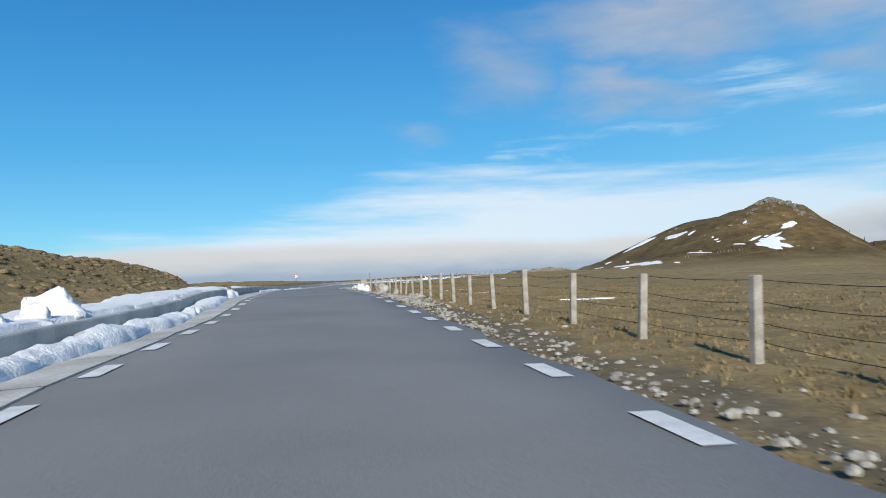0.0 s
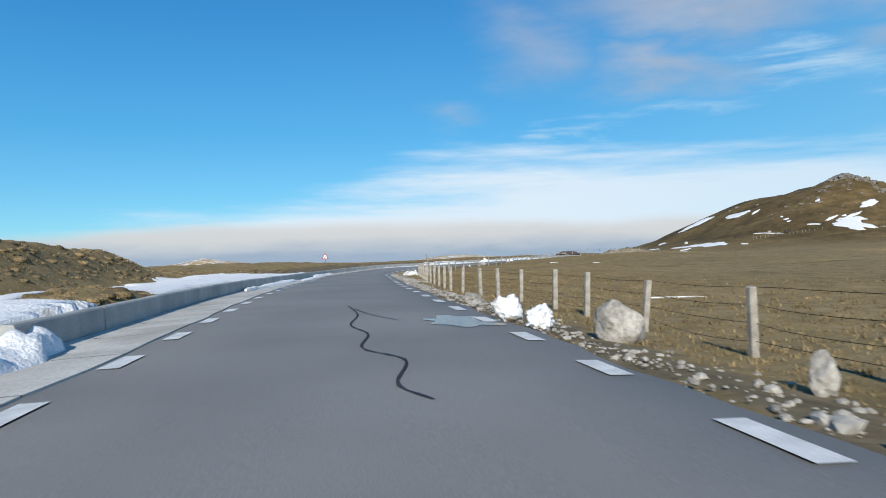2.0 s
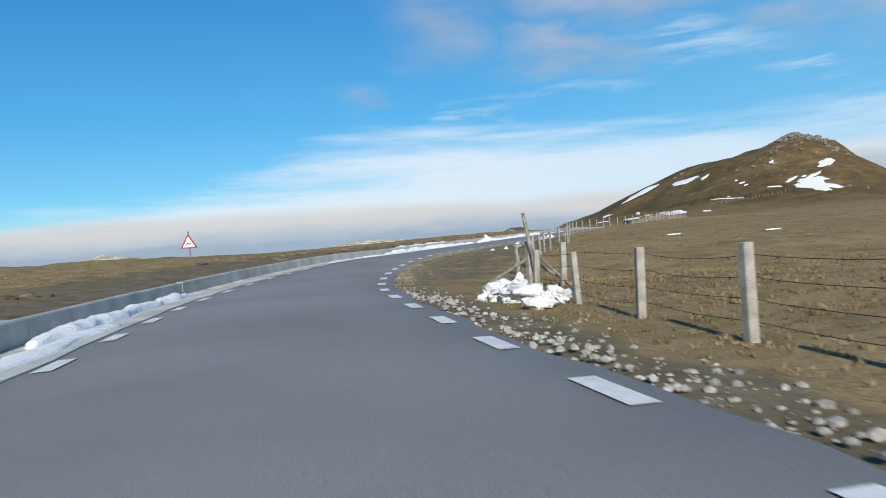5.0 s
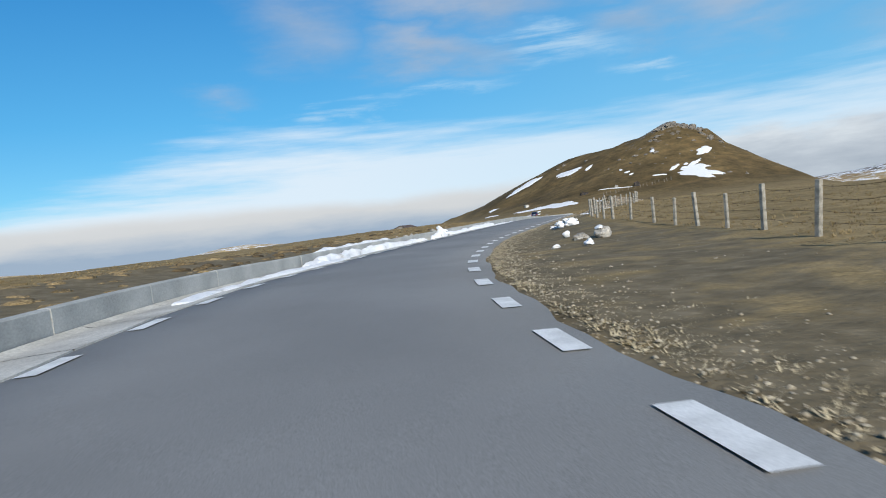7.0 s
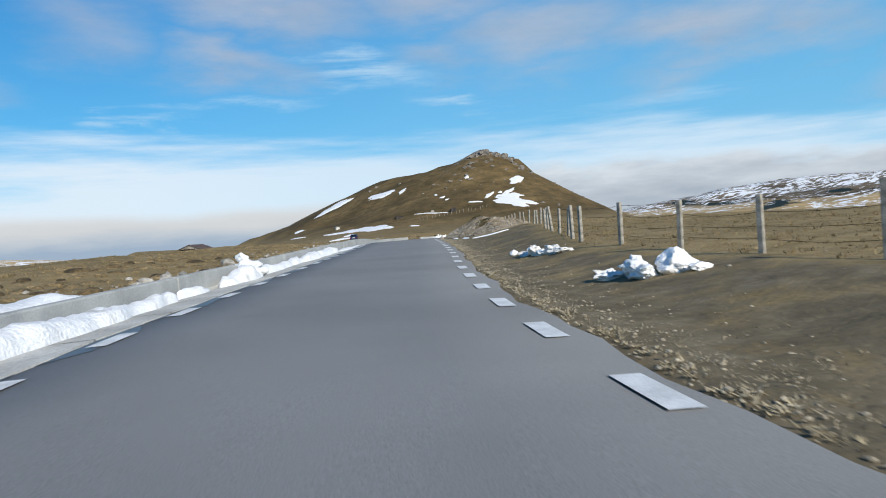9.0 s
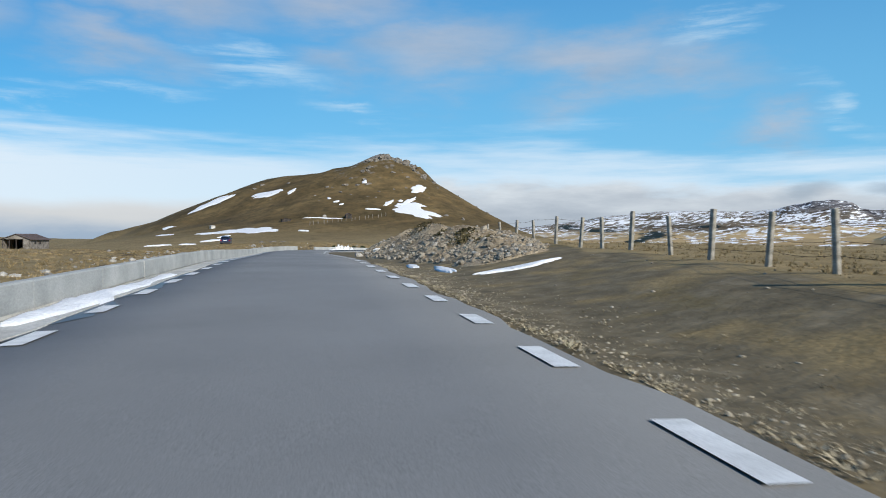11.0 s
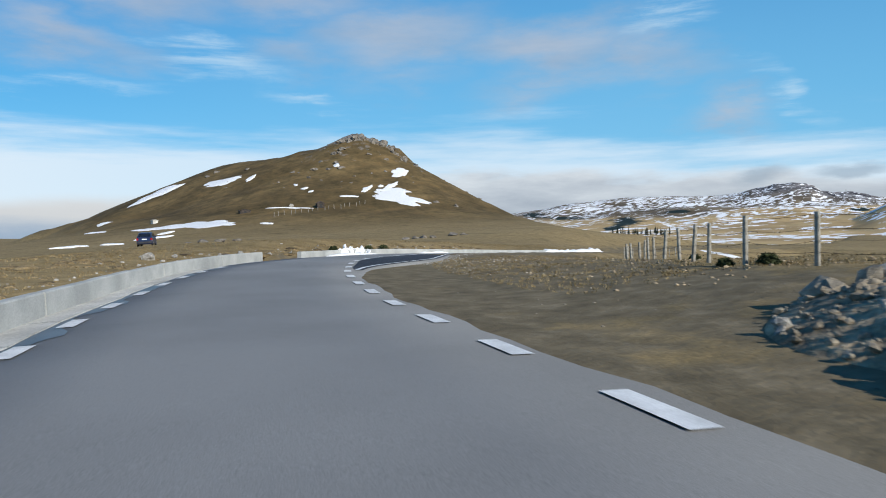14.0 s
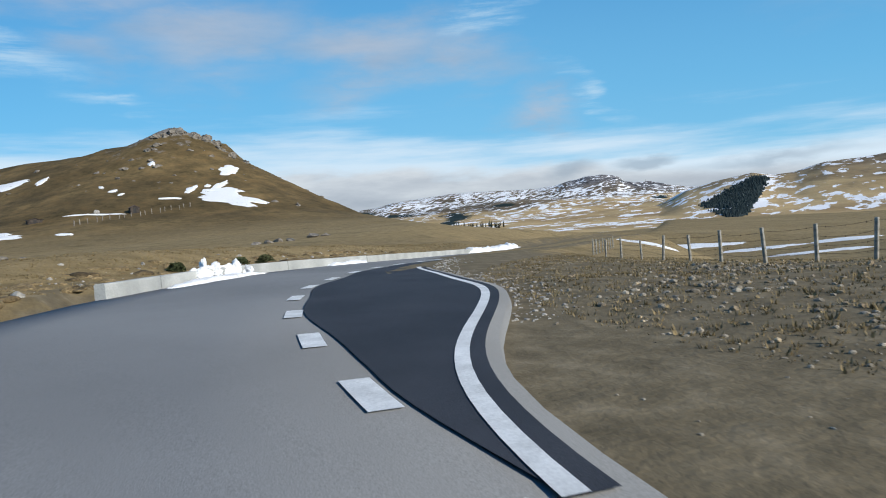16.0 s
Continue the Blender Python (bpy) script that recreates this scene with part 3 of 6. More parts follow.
    upland = ease(hill(x, y), 1.0, 12.0) * 0.9 + 0.15 * (d < 0) * ease(knoll + bank, 0.8, 2.2) * (s < 100)
    return z, bare, stony, np.clip(upland, 0, 1)


def floor_at(x, y):
    return float(land(np.array([x]), np.array([y]))[0][0])


def stretch(lo, hi, step, ends, grow=1.14):
    """Grid lines that are even between lo and hi and widen outwards to the ends."""
    mid = list(np.arange(lo, hi + 1e-6, step))
    up, g = [hi], step
    while up[-1] < ends[1]:
        g *= grow
        up.append(up[-1] + g)
    down, g = [lo], step
    while down[-1] > ends[0]:
        g *= grow
        down.append(down[-1] - g)
    return np.array(down[:0:-1] + mid + up[1:])


def grid_mesh(name, X, Y, Z, mat, attrs=None):
    h, w = X.shape
    me = bpy.data.meshes.new(name)
    idx = np.arange(h * w).reshape(h, w)
    quads = np.stack([idx[:-1, :-1], idx[:-1, 1:], idx[1:, 1:], idx[1:, :-1]], -1).reshape(-1, 4)
    me.vertices.add(h * w)
    me.vertices.foreach_set("co", np.stack([X, Y, Z], -1).astype(np.float32).ravel())
    me.loops.add(len(quads) * 4)
    me.loops.foreach_set("vertex_index", quads.astype(np.int32).ravel())
    me.polygons.add(len(quads))
    me.polygons.foreach_set("loop_start", np.arange(0, len(quads) * 4, 4, dtype=np.int32))
    me.polygons.foreach_set("loop_total", np.full(len(quads), 4, dtype=np.int32))
    me.update(calc_edges=True)
    me.polygons.foreach_set("use_smooth", np.ones(len(quads), dtype=bool))
    for key, values in (attrs or {}).items():
        me.attributes.new(key, "FLOAT", "POINT").data.foreach_set("value", np.ravel(values).astype(np.float32))
    me.materials.append(mat)
    return new(name, me)


gx = stretch(-34, 70, 0.8, (-2600, 3200), 1.03)
gy = stretch(-4, 262, 0.8, (-900, 3200), 1.03)
GX, GY = np.meshgrid(gx, gy)
GZ, BARE, STONY, UPLAND = land(GX, GY)
ground = grid_mesh("ground", GX, GY, GZ, M_GRASS, {"bare": BARE, "stony": STONY, "upland": UPLAND})
tagged(ground, "rolling upland pasture of dry yellow-brown winter grass", "ground", kind="structure")

# ------------------------------------------------------------------ road, gutter and wall


def link(name, bm, mat, parent=None, label="", smooth=False):
    """One mesh object out of a bmesh."""
    me = bpy.data.meshes.new(name)
    bm.normal_update()
    bm.to_mesh(me)
    bm.free()
    me.materials.append(mat)
    if smooth:
        me.polygons.foreach_set("use_smooth", np.ones(len(me.polygons), dtype=bool))
    ob = new(name, me)
    if parent:
        ob.parent = parent
    if label:
        ob["label"] = label
    return ob




def thing(name, label, category, group="", kind="", at=None):
    ob = new(name)
    if at is not None:
        ob.matrix_basis = at if isinstance(at, Matrix) else Matrix.Translation(at)
    return tagged(ob, label, category, group, kind)


def ribbon(name, s0, s1, section, step, mat, label, category, kind="structure", smooth=True):
    """A strip along the road with a cross section of (offset, height), either numbers or functions of the station."""
    stations = np.arange(s0, s1 + step / 2, step)
    rows = [[on_road(s, o(s) if callable(o) else o, u(s) if callable(u) else u) for o, u in section] for s in stations]
    A = np.array(rows)
    ob = grid_mesh(name, A[:, :, 0], A[:, :, 1], A[:, :, 2], mat)
    if not smooth:
        ob.data.polygons.foreach_set("use_smooth", np.zeros(len(ob.data.polygons), dtype=bool))
    return tagged(ob, label, category, kind=kind)


def edge_wave(s, k):
    return 0.07 * math.sin(s * 0.9 + k) + 0.05 * math.sin(s * 2.3 + 2 * k)


_stations = np.arange(240, 300, 0.5)
_bulge = np.convolve(np.pad(np.interp(_stations, [251, 256, 261, 265, 271, 277, 284, 292], [0, 0.75, 2.6, 3.45, 2.6, 1.05, 0.1, 0]), 6, mode="edge"), np.hanning(15)[1:-1] / np.hanning(15).sum(), mode="valid")


def BULGE(s):
    return float(np.interp(s, _stations, _bulge))


def wide_right(s):
    """The asphalt widens into the bend."""
    bulge = BULGE(s)
    return 3.2 + edge_wave(s, 1) * (1 - min(1.0, 2 * bulge)) + bulge


def wide_left(s):
    return -3.15 + edge_wave(s, 2) * 0.5 - float(np.interp(s, [258, 266, 280], [0, 0.0, 0.2]))



road = ribbon("road", -45, 420, [(lambda s: wide_left(s) - 0.05, -0.12), (wide_left, -0.015), (-1.5, 0.03), (0, 0.045), (1.5, 0.03), (wide_right, -0.015), (lambda s: wide_right(s) + 0.06, -0.14)], 1.0, M_ASPHALT, "worn grey asphalt mountain road", "road")


def crown(d):
    return 0.045 - 0.06 * (abs(d) / 3.2) ** 2 + 0.006


def road_top(s, d):
    """Height of the asphalt over the line of the road."""
    return float(np.interp(d, [wide_left(s), -1.5, 0, 1.5, wide_right(s)], [-0.015, 0.03, 0.045, 0.03, -0.015]))


def paint_mesh(s0, s1, d0, d1, lift=0.0):
    """A patch on the road between two stations and two offsets, with slightly ragged ends."""
    bm = bmesh.new()
    n = max(2, int((s1 - s0) / 0.5) + 1)
    rows = []
    for k in range(n):
        s = s0 + (s1 - s0) * k / (n - 1)
        a, b = (d0(s), d1(s)) if callable(d0) else (d0, d1)
        rows.append([bm.verts.new(on_road(s, d, road_top(s, d) + 0.006 + lift)) for d in (a, (a + b) / 2, b)])
    for p, q in zip(rows, rows[1:]):
        for i in range(2):
            bm.faces.new((p[i], p[i + 1], q[i + 1], q[i]))
    return bm


def edge_dashes():
    rng = random.Random(4)
    for side, first, last in ((-1, -40, 258), (1, -39, 300)):
        s = first
        while s < last:
            d = side * HALF if side < 0 else float(np.interp(s, [257, 267, 280], [HALF, 2.25, 2.1]))
            long = 1.15 + rng.uniform(-0.08, 0.08)
            link("line_dash", paint_mesh(s, s + long, d - 0.14, d + 0.13, 0.010), M_PAINT, road)
            s += 3.1


edge_dashes()


def fresh_patch():
    inner = lambda s: float(np.interp(s, [257, 267, 280], [3.1, 2.5, 2.35])) + 0.06 * math.sin(s)  # noqa: E731
    outer = lambda s: wide_right(s) - 0.15  # noqa: E731
    link("asphalt_patch", paint_mesh(253.5, 286, inner, outer, 0.012), M_FRESH, road, "fresh black asphalt infill in the bend")
    link("edge_line", paint_mesh(253.5, 284, lambda s: wide_right(s) - 0.48, lambda s: wide_right(s) - 0.32, 0.02), M_PAINT, road, "solid white painted edge line")


fresh_patch()


def tar_seam(points, width):
    bm = bmesh.new()
    line = smooth_line(points, 0.25)
    prev = None
    for k, (s, d) in enumerate(line):
        w = width * (0.5 + 0.5 * math.sin(k * 1.7) ** 2)
        pair = [bm.verts.new(on_road(s, d + o, crown(d) + 0.006)) for o in (-w, w)]
        if prev:
            bm.faces.new((prev[0], prev[1], pair[1], pair[0]))
        prev = pair
    link("tar_seam", bm, M_FRESH, road, "dark crooked tar-filled crack")


tar_seam([(37.6, 0.75), (38.4, 0.5), (40.0, 0.72), (41.2, 0.25), (43.0, 0.4), (44.6, 0.15), (47, 0.35), (50, 0.2)], 0.026)
tar_seam([(45.4, 1.1), (46.4, 0.75), (47.6, 0.5), (49.0, 0.3)], 0.018)

M_WATER = material("melt_water", [(0.020, 0.022, 0.026), (0.030, 0.032, 0.036)], 0.06, 2.0, 9, 0.5, 0.03, fine_amount=0.1, spec=0.6)


def puddle(s0, d0, half_s, half_d, seed, label):
    """A thin sheet of water with a wavy rim, lying on the asphalt."""
    rng = random.Random(seed)
    bm = bmesh.new()
    waves = [(k, rng.uniform(-0.16, 0.16), rng.uniform(0, 6.28)) for k in (2, 3, 5, 7)]
    rim = []
    for i in range(48):
        a = i * math.tau / 48
        r = 1 + sum(w * math.cos(k * a + o) for k, w, o in waves)
        st, d = s0 + half_s * r * math.cos(a), d0 + half_d * r * math.sin(a)
        rim.append(bm.verts.new(on_road(st, d, road_top(st, d) + 0.012)))
    bm.faces.new(rim)
    if bm.faces[:][0].normal.z < 0:
        bmesh.ops.reverse_faces(bm, faces=bm.faces)
    link("puddle", bm, M_WATER, road, label)


puddle(45.0, 2.35, 1.1, 0.75, 3, "shallow puddle of melt water reflecting the sky")
M_WET = material("wet_asphalt", [(0.050, 0.050, 0.052), (0.085, 0.084, 0.085)], 0.35, 0.8, 60, 0.2, 0.005, fine_amount=0.2, spec=0.5)
for st0, st1, near in ((64, 92, 2.98), (148, 200, 2.93), (206, 258, 2.85)):
    link("wet_edge", paint_mesh(st0, st1, lambda t: -3.10, lambda t, n=near: -n + 0.16 * math.sin(t * 1.3) + 0.09 * math.sin(t * 3.7), 0.002), M_WET, road, "dark wet strip of melt water along the road edge")

gutter = thing("gutter", "pale concrete drainage gutter with dusty joints", "gutter", kind="structure")


def gutter_slabs():
    s = -45.0
    while s < 256:
        bm = bmesh.new()
        rows = []
        for k in range(3):
            t = s + 0.02 + k * (2.96 / 2)
            w = wall_offset(t)
            rows.append([bm.verts.new(on_road(t, d, u)) for d, u in ((wide_left(t) + 0.06, -0.16), (wide_left(t) + 0.04, 0.012), (-3.75, -0.02), ((-3.75 + w) / 2 - 0.15, -0.07), (w + 0.02, -0.02))])
        for p, q in zip(rows, rows[1:]):
            for i in range(4):
                bm.faces.new((p[i], p[i + 1], q[i + 1], q[i]))
        link("slab", bm, M_GUTTER, gutter)
        s += 3.0


gutter_slabs()


def wall_run(s0, s1, length, height, thick, offset, label, name="roadside_wall"):
    run = thing(name, label, "wall", kind="structure")
    rng = random.Random(11)
    s = s0
    while s < s1 - 0.4:
        e = min(s + length, s1)
        bm = bmesh.new()
        jog = rng.uniform(-0.012, 0.012)
        h = height + rng.uniform(-0.012, 0.012)
        rings = []
        for k in range(4):
            t = s + 0.008 + (e - s - 0.016) * k / 3
            o = offset(t) + jog
            rings.append([bm.verts.new(on_road(t, d, u)) for d, u in ((o, -0.35), (o - 0.02, h - 0.03), (o - 0.05, h), (o - thick + 0.03, h), (o - thick, h - 0.03), (o - thick, -0.35))])
        for p, q in zip(rings, rings[1:]):
            for i in range(5):
                bm.faces.new((p[i], q[i], q[i + 1], p[i + 1]))
        bm.faces.new(rings[0])
        bm.faces.new(rings[-1][::-1])
        link("panel", bm, M_CONCRETE, run)
        s = e
    return run


wall_run(-45, 40.6, 3.9, 0.44, 0.26, wall_offset, "low cast concrete wall along the gutter")
wall_run(42.4, WALL_END, 3.9, 0.44, 0.26, wall_offset, "low cast concrete wall with open joints")
wall_run(269.2, 312, 3.0, 0.38, 0.3, lambda s: -3.08 + edge_wave(s, 4) * 0.4, "low pale concrete wall outside the bend")

# ------------------------------------------------------------------ far land


def mountain_material():
    m = bpy.data.materials.new("snowy_mountain")
    m.use_nodes = True
    nt = m.node_tree
    bsdf = nt.nodes["Principled BSDF"]
    N, L = nt.nodes.new, nt.links.new
    tc = N("ShaderNodeTexCoord")

    def tex(scale, detail, stretch=(1, 1, 1), rough=0.6, turn=0.0):
        mp = N("ShaderNodeMapping")
        mp.inputs["Scale"].default_value, mp.inputs["Rotation"].default_value = stretch, (0, 0, turn)
        L(tc.outputs["Object"], mp.inputs[0])
        n = N("ShaderNodeTexNoise")
        n.inputs["Scale"].default_value, n.inputs["Detail"].default_value, n.inputs["Roughness"].default_value = scale, detail, rough
        L(mp.outputs[0], n.inputs["Vector"])
        return n.outputs["Fac"]

    def attr(name):
        n = N("ShaderNodeAttribute")
        n.attribute_name = name
        return n.outputs["Fac"]

    def calc(op, a, b):
        n = N("ShaderNodeMath")
        n.operation = op
        for i, v in enumerate((a, b)):
            if isinstance(v, float):
                n.inputs[i].default_value = v
            else:
                L(v, n.inputs[i])
        return n.outputs[0]

    def gate(v, a, b):
        n = N("ShaderNodeMapRange")
        n.inputs[1].default_value, n.inputs[2].default_value = a, b
        L(v, n.inputs[0])
        return n.outputs[0]

    def ramp(fac, *stops):
        n = N("ShaderNodeValToRGB")
        e = n.color_ramp.elements
        e[0].position, e[0].color = stops[0][0], (*stops[0][1], 1)
        e[1].position, e[1].color = stops[-1][0], (*stops[-1][1], 1)
        for p, c in stops[1:-1]:
            e.new(p).color = (*c, 1)
        L(fac, n.inputs[0])
        return n.outputs[0]

    def mix(fac, a, b):
        n = N("ShaderNodeMix")
        n.data_type = "RGBA"
        L(fac, n.inputs[0])
        L(a, n.inputs[6])
        if isinstance(b, tuple):
            n.inputs[7].default_value = (*b, 1)
        else:
            L(b, n.inputs[7])
        return n.outputs[2]

    turf = ramp(tex(0.006, 8), (0.32, (0.285, 0.195, 0.098)), (0.5, (0.450, 0.320, 0.160)), (0.68, (0.590, 0.430, 0.220)))
    rock = ramp(tex(0.02, 8, (1, 1, 0.25)), (0.38, (0.030, 0.030, 0.038)), (0.6, (0.24, 0.225, 0.22)))
    heath = ramp(tex(0.012, 8, rough=0.68), (0.35, (0.085, 0.067, 0.046)), (0.65, (0.235, 0.180, 0.115)))
    turf = mix(gate(calc("ADD", attr("high"), calc("MULTIPLY", tex(0.004, 5), 0.5)), 0.62, 0.82), turf, heath)
    c = mix(attr("crag"), turf, rock)
    wood = gate(calc("ADD", attr("wood"), calc("MULTIPLY", tex(0.014, 9, rough=0.72), 0.9)), 0.86, 0.93)
    c = mix(wood, c, (0.020, 0.034, 0.032))
    streaks = calc("ADD", calc("MULTIPLY", tex(0.055, 9, (0.34, 1.0, 1.5), 0.60, 0.9), 0.66), calc("MULTIPLY", tex(0.0065, 5, (1, 1, 1.6)), 0.34))
    snow = gate(calc("ADD", streaks, calc("MULTIPLY", attr("snow"), 0.25)), 0.604, 0.614)
    c = mix(snow, c, (0.90, 0.90, 0.90))
    L(c, bsdf.inputs["Base Color"])
    bsdf.inputs["Roughness"].default_value = 0.95
    bsdf.inputs["Specular IOR Level"].default_value = 0.1
    b = N("ShaderNodeBump")
    b.inputs["Strength"].default_value, b.inputs["Distance"].default_value = 0.6, 9.0
    L(tex(0.02, 8), b.inputs["Height"])
    L(b.outputs[0], bsdf.inputs["Normal"])
    return m


HUB = (36.0, 226.0)
# the skyline of the mountains: degrees to the right of +y, degrees above the level
SKYLINE = [(-180, 1.2), (-120, 0.6), (-60, -1.4), (-30, -0.9), (-26.5, -0.5), (-24, 0.05), (-21, -0.4), (-15, -0.9), (-7, -0.7), (-3, -0.05), (1, -0.35), (5, -0.9), (25, -0.9),
           (40, 0.2), (46.9, 0.6), (49.6, 1.05), (51.9, 1.25), (55, 1.8), (59.0, 2.07), (62.7, 2.1), (66.0, 2.08), (67.6, 2.3), (68.4, 2.6), (70.0, 2.9), (71.2, 2.97), (72.5, 2.75), (73.0, 2.3), (73.8, 2.12), (75.0, 2.05), (76.5, 1.65), (78.0, 1.45), (95, 1.6), (120, 2.0), (150, 1.5), (180, 1.2)]


def far_mountains():
    az = np.radians(np.concatenate([np.arange(-180, 38, 2.0), np.arange(38, 100, 0.2), np.arange(100, 180.1, 2.0)]))
    rad = np.concatenate([np.geomspace(420, 3600, 170), [3700, 3900]])
    A, R = np.meshgrid(az, rad)
    X, Y = HUB[0] + R * np.sin(A), HUB[1] + R * np.cos(A)
    sky = np.interp(np.degrees(A), [a for a, _ in SKYLINE], [e for _, e in SKYLINE])
    east = ease(np.degrees(A), 36, 50) * (1 - ease(np.degrees(A), 140, 175))
    foot = -16.0 - 40 * (1 - east)
    # how much of the final elevation is reached at each distance: long foothills, then the wall of the massif
    k = np.interp(R, [420, 700, 1000, 1400, 1900, 2500, 3050, 3400, 3600, 3900], [0, 0.05, 0.16, 0.30, 0.42, 0.56, 0.74, 0.95, 1.0, 0.85])
    soft = np.interp(np.degrees(A), [-180, -60, 25, 45, 52, 58, 66, 74, 80, 95, 120, 180], [0.5, -1.2, -0.9, 0.3, 1.1, 1.75, 1.85, 1.8, 1.45, 1.6, 2.0, 0.8])
    k_far = ease(R, 2900, 3250)
    top = 1.8 + np.tan(np.radians(sky * k_far + soft * (1 - k_far))) * R
    Z = foot + (top - foot) * np.clip(k, 0, 1)
    lump = bumps(X, Y, 620, 4, 7)
    Z = Z + east * ease(R, 500, 1400) * (1 - ease(R, 2900, 3500)) * 62 * lump * np.clip(R / 1800, 0.3, 1.0)
    Z = Z + ease(R, 2600, 3300) * 16 * bumps(X, Y, 130, 5, 8) * east
    Z = Z + east * ease(R, 700, 1300) * (1 - ease(R, 2800, 3400)) * 38 * bumps(X, Y, 230, 5, 13)
    cliff = ease(np.degrees(A), 67.5, 69.5) * (1 - ease(np.degrees(A), 75, 77)) * ease(R, 2900, 3250)
    Z = Z + cliff * (26 * np.abs(bumps(X, Y, 95, 4, 17)) - 8 + 10 * bumps(X, Y, 40, 3, 18))
    # the nearer slope that closes the valley in the south-east
    deg = np.degrees(A)
    crest = np.interp(deg, [74, 76.2, 77.7, 80.2, 82.2, 83.7, 85, 87, 91, 100, 115, 140], [0.2, 0.65, 1.15, 1.72, 2.02, 1.75, 1.85, 2.4, 2.78, 3.6, 4.2, 3.5])
    spur = 1.8 + np.tan(np.radians(crest)) * R * 1.0
    shape = ease(R, 620, 1250) * (1 - ease(R, 1350, 2100)) * ease(deg, 71.5, 77.5)
    Z = np.maximum(Z, foot + (spur - foot) * shape + 9 * bumps(X, Y, 160, 4, 9) * shape)
    high = (Z - foot) / 190
    snow = 0.27 + 0.15 * np.clip(high, 0, 1) + 0.06 * ease(R, 2500, 3200)
    crag = ease(deg, 67.5, 69) * (1 - ease(deg, 76, 77)) * ease(R, 3000, 3350)
    el = np.degrees(np.arctan2(Z - 1.8, R))
    # spruce woods on the slopes: bearing, elevation, half width and half height in degrees
    wood = sum(0.62 * np.exp(-(((deg - a) / w) ** 2) - ((el - e) / h) ** 2) for a, e, w, h in [(51.6, 0.85, 1.3, 0.28), (54.4, 0.55, 2.3, 0.24), (59.2, 0.2, 2.0, 0.55), (58.3, -0.5, 0.9, 0.3), (63.0, 0.9, 1.4, 0.2), (75.6, 0.75, 1.2, 0.2)]) * (R > 900)
    moor = 0.42 * ease(el, -0.1, 0.7) * (1 - ease(deg, 64, 69)) + 0.30 * ease(el, 0.7, 1.2)
    snow = snow - 0.20 * crag - 0.5 * np.clip(wood - 0.25, 0, 1)
    mat = mountain_material()
    ob = grid_mesh("backdrop", X, Y, Z, mat, {"snow": snow, "crag": crag, "wood": wood, "high": np.clip(0.75 * high + moor, 0, 1)})
    tagged(ob, "distant snow-streaked brown mountains with a rocky summit", "mountains", kind="structure")
    # a dark spruce wood that fills the hollow of the nearer slope
    rng = np.random.RandomState(61)
    verts, faces = [], []
    ring = np.linspace(0, 2 * np.pi, 6)[:-1]
    for _ in range(2600):
        lean = rng.rand() ** 0.8
        r = 720 + 380 * lean + rng.normal(0, 12)
        a = rng.uniform(np.interp(lean, [0, 0.45, 1], [80.2, 78.3, 82.3]), np.interp(lean, [0, 0.45, 1], [81.2, 82.4, 83.1])) + rng.normal(0, 0.15)
        j, i = np.argmin(np.abs(np.degrees(az) - a)), np.argmin(np.abs(rad - r))
        a = math.radians(a)
        x, y, h, w = HUB[0] + r * math.sin(a), HUB[1] + r * math.cos(a), rng.uniform(2.5, 4.5), rng.uniform(1.5, 2.6)
        if bumps(np.array([x]), np.array([y]), 70, 3, 19)[0] < -0.32:
            continue
        base = len(verts)
        verts += [(x + w * math.cos(k), y + w * math.sin(k), Z[i, j] - 1.0) for k in ring + rng.rand()] + [(x, y, Z[i, j] + h)]
        faces += [(base + k, base + (k + 1) % 5, base + 5) for k in range(5)]
    me = bpy.data.meshes.new("spruce_wood")
    me.from_pydata(verts, [], faces)
    me.materials.append(material("far_spruce", [(0.022, 0.034, 0.036), (0.046, 0.062, 0.064)], 0.95, 0.05, 0.5, 0.0, fine_amount=0.4, spec=0.1))
    tagged(new("spruce_wood", me), "dark spruce wood filling a hollow of the far slope", "wood", kind="stuff")


far_mountains()


def valley_mist():
    m = material("mist", [(0.70, 0.73, 0.78), (0.82, 0.84, 0.88)], 1.0, 0.004, 0.02, 0, fine_amount=0.08, spec=0.0)
    xs, ys = np.linspace(-3600, -130, 60), np.linspace(-1500, 3600, 80)
    X, Y = np.meshgrid(xs, ys)
    X = X + np.interp(Y, [-1500, 200, 700, 3600], [0, 0, 110, 300])
    Z = -44 + 10 * bumps(X, Y, 500, 4, 12)
    tagged(grid_mesh("valley_mist", X, Y, Z, m), "pale blue mist lying in the valley", "mist", kind="structure")


valley_mist()

# ------------------------------------------------------------------ snow


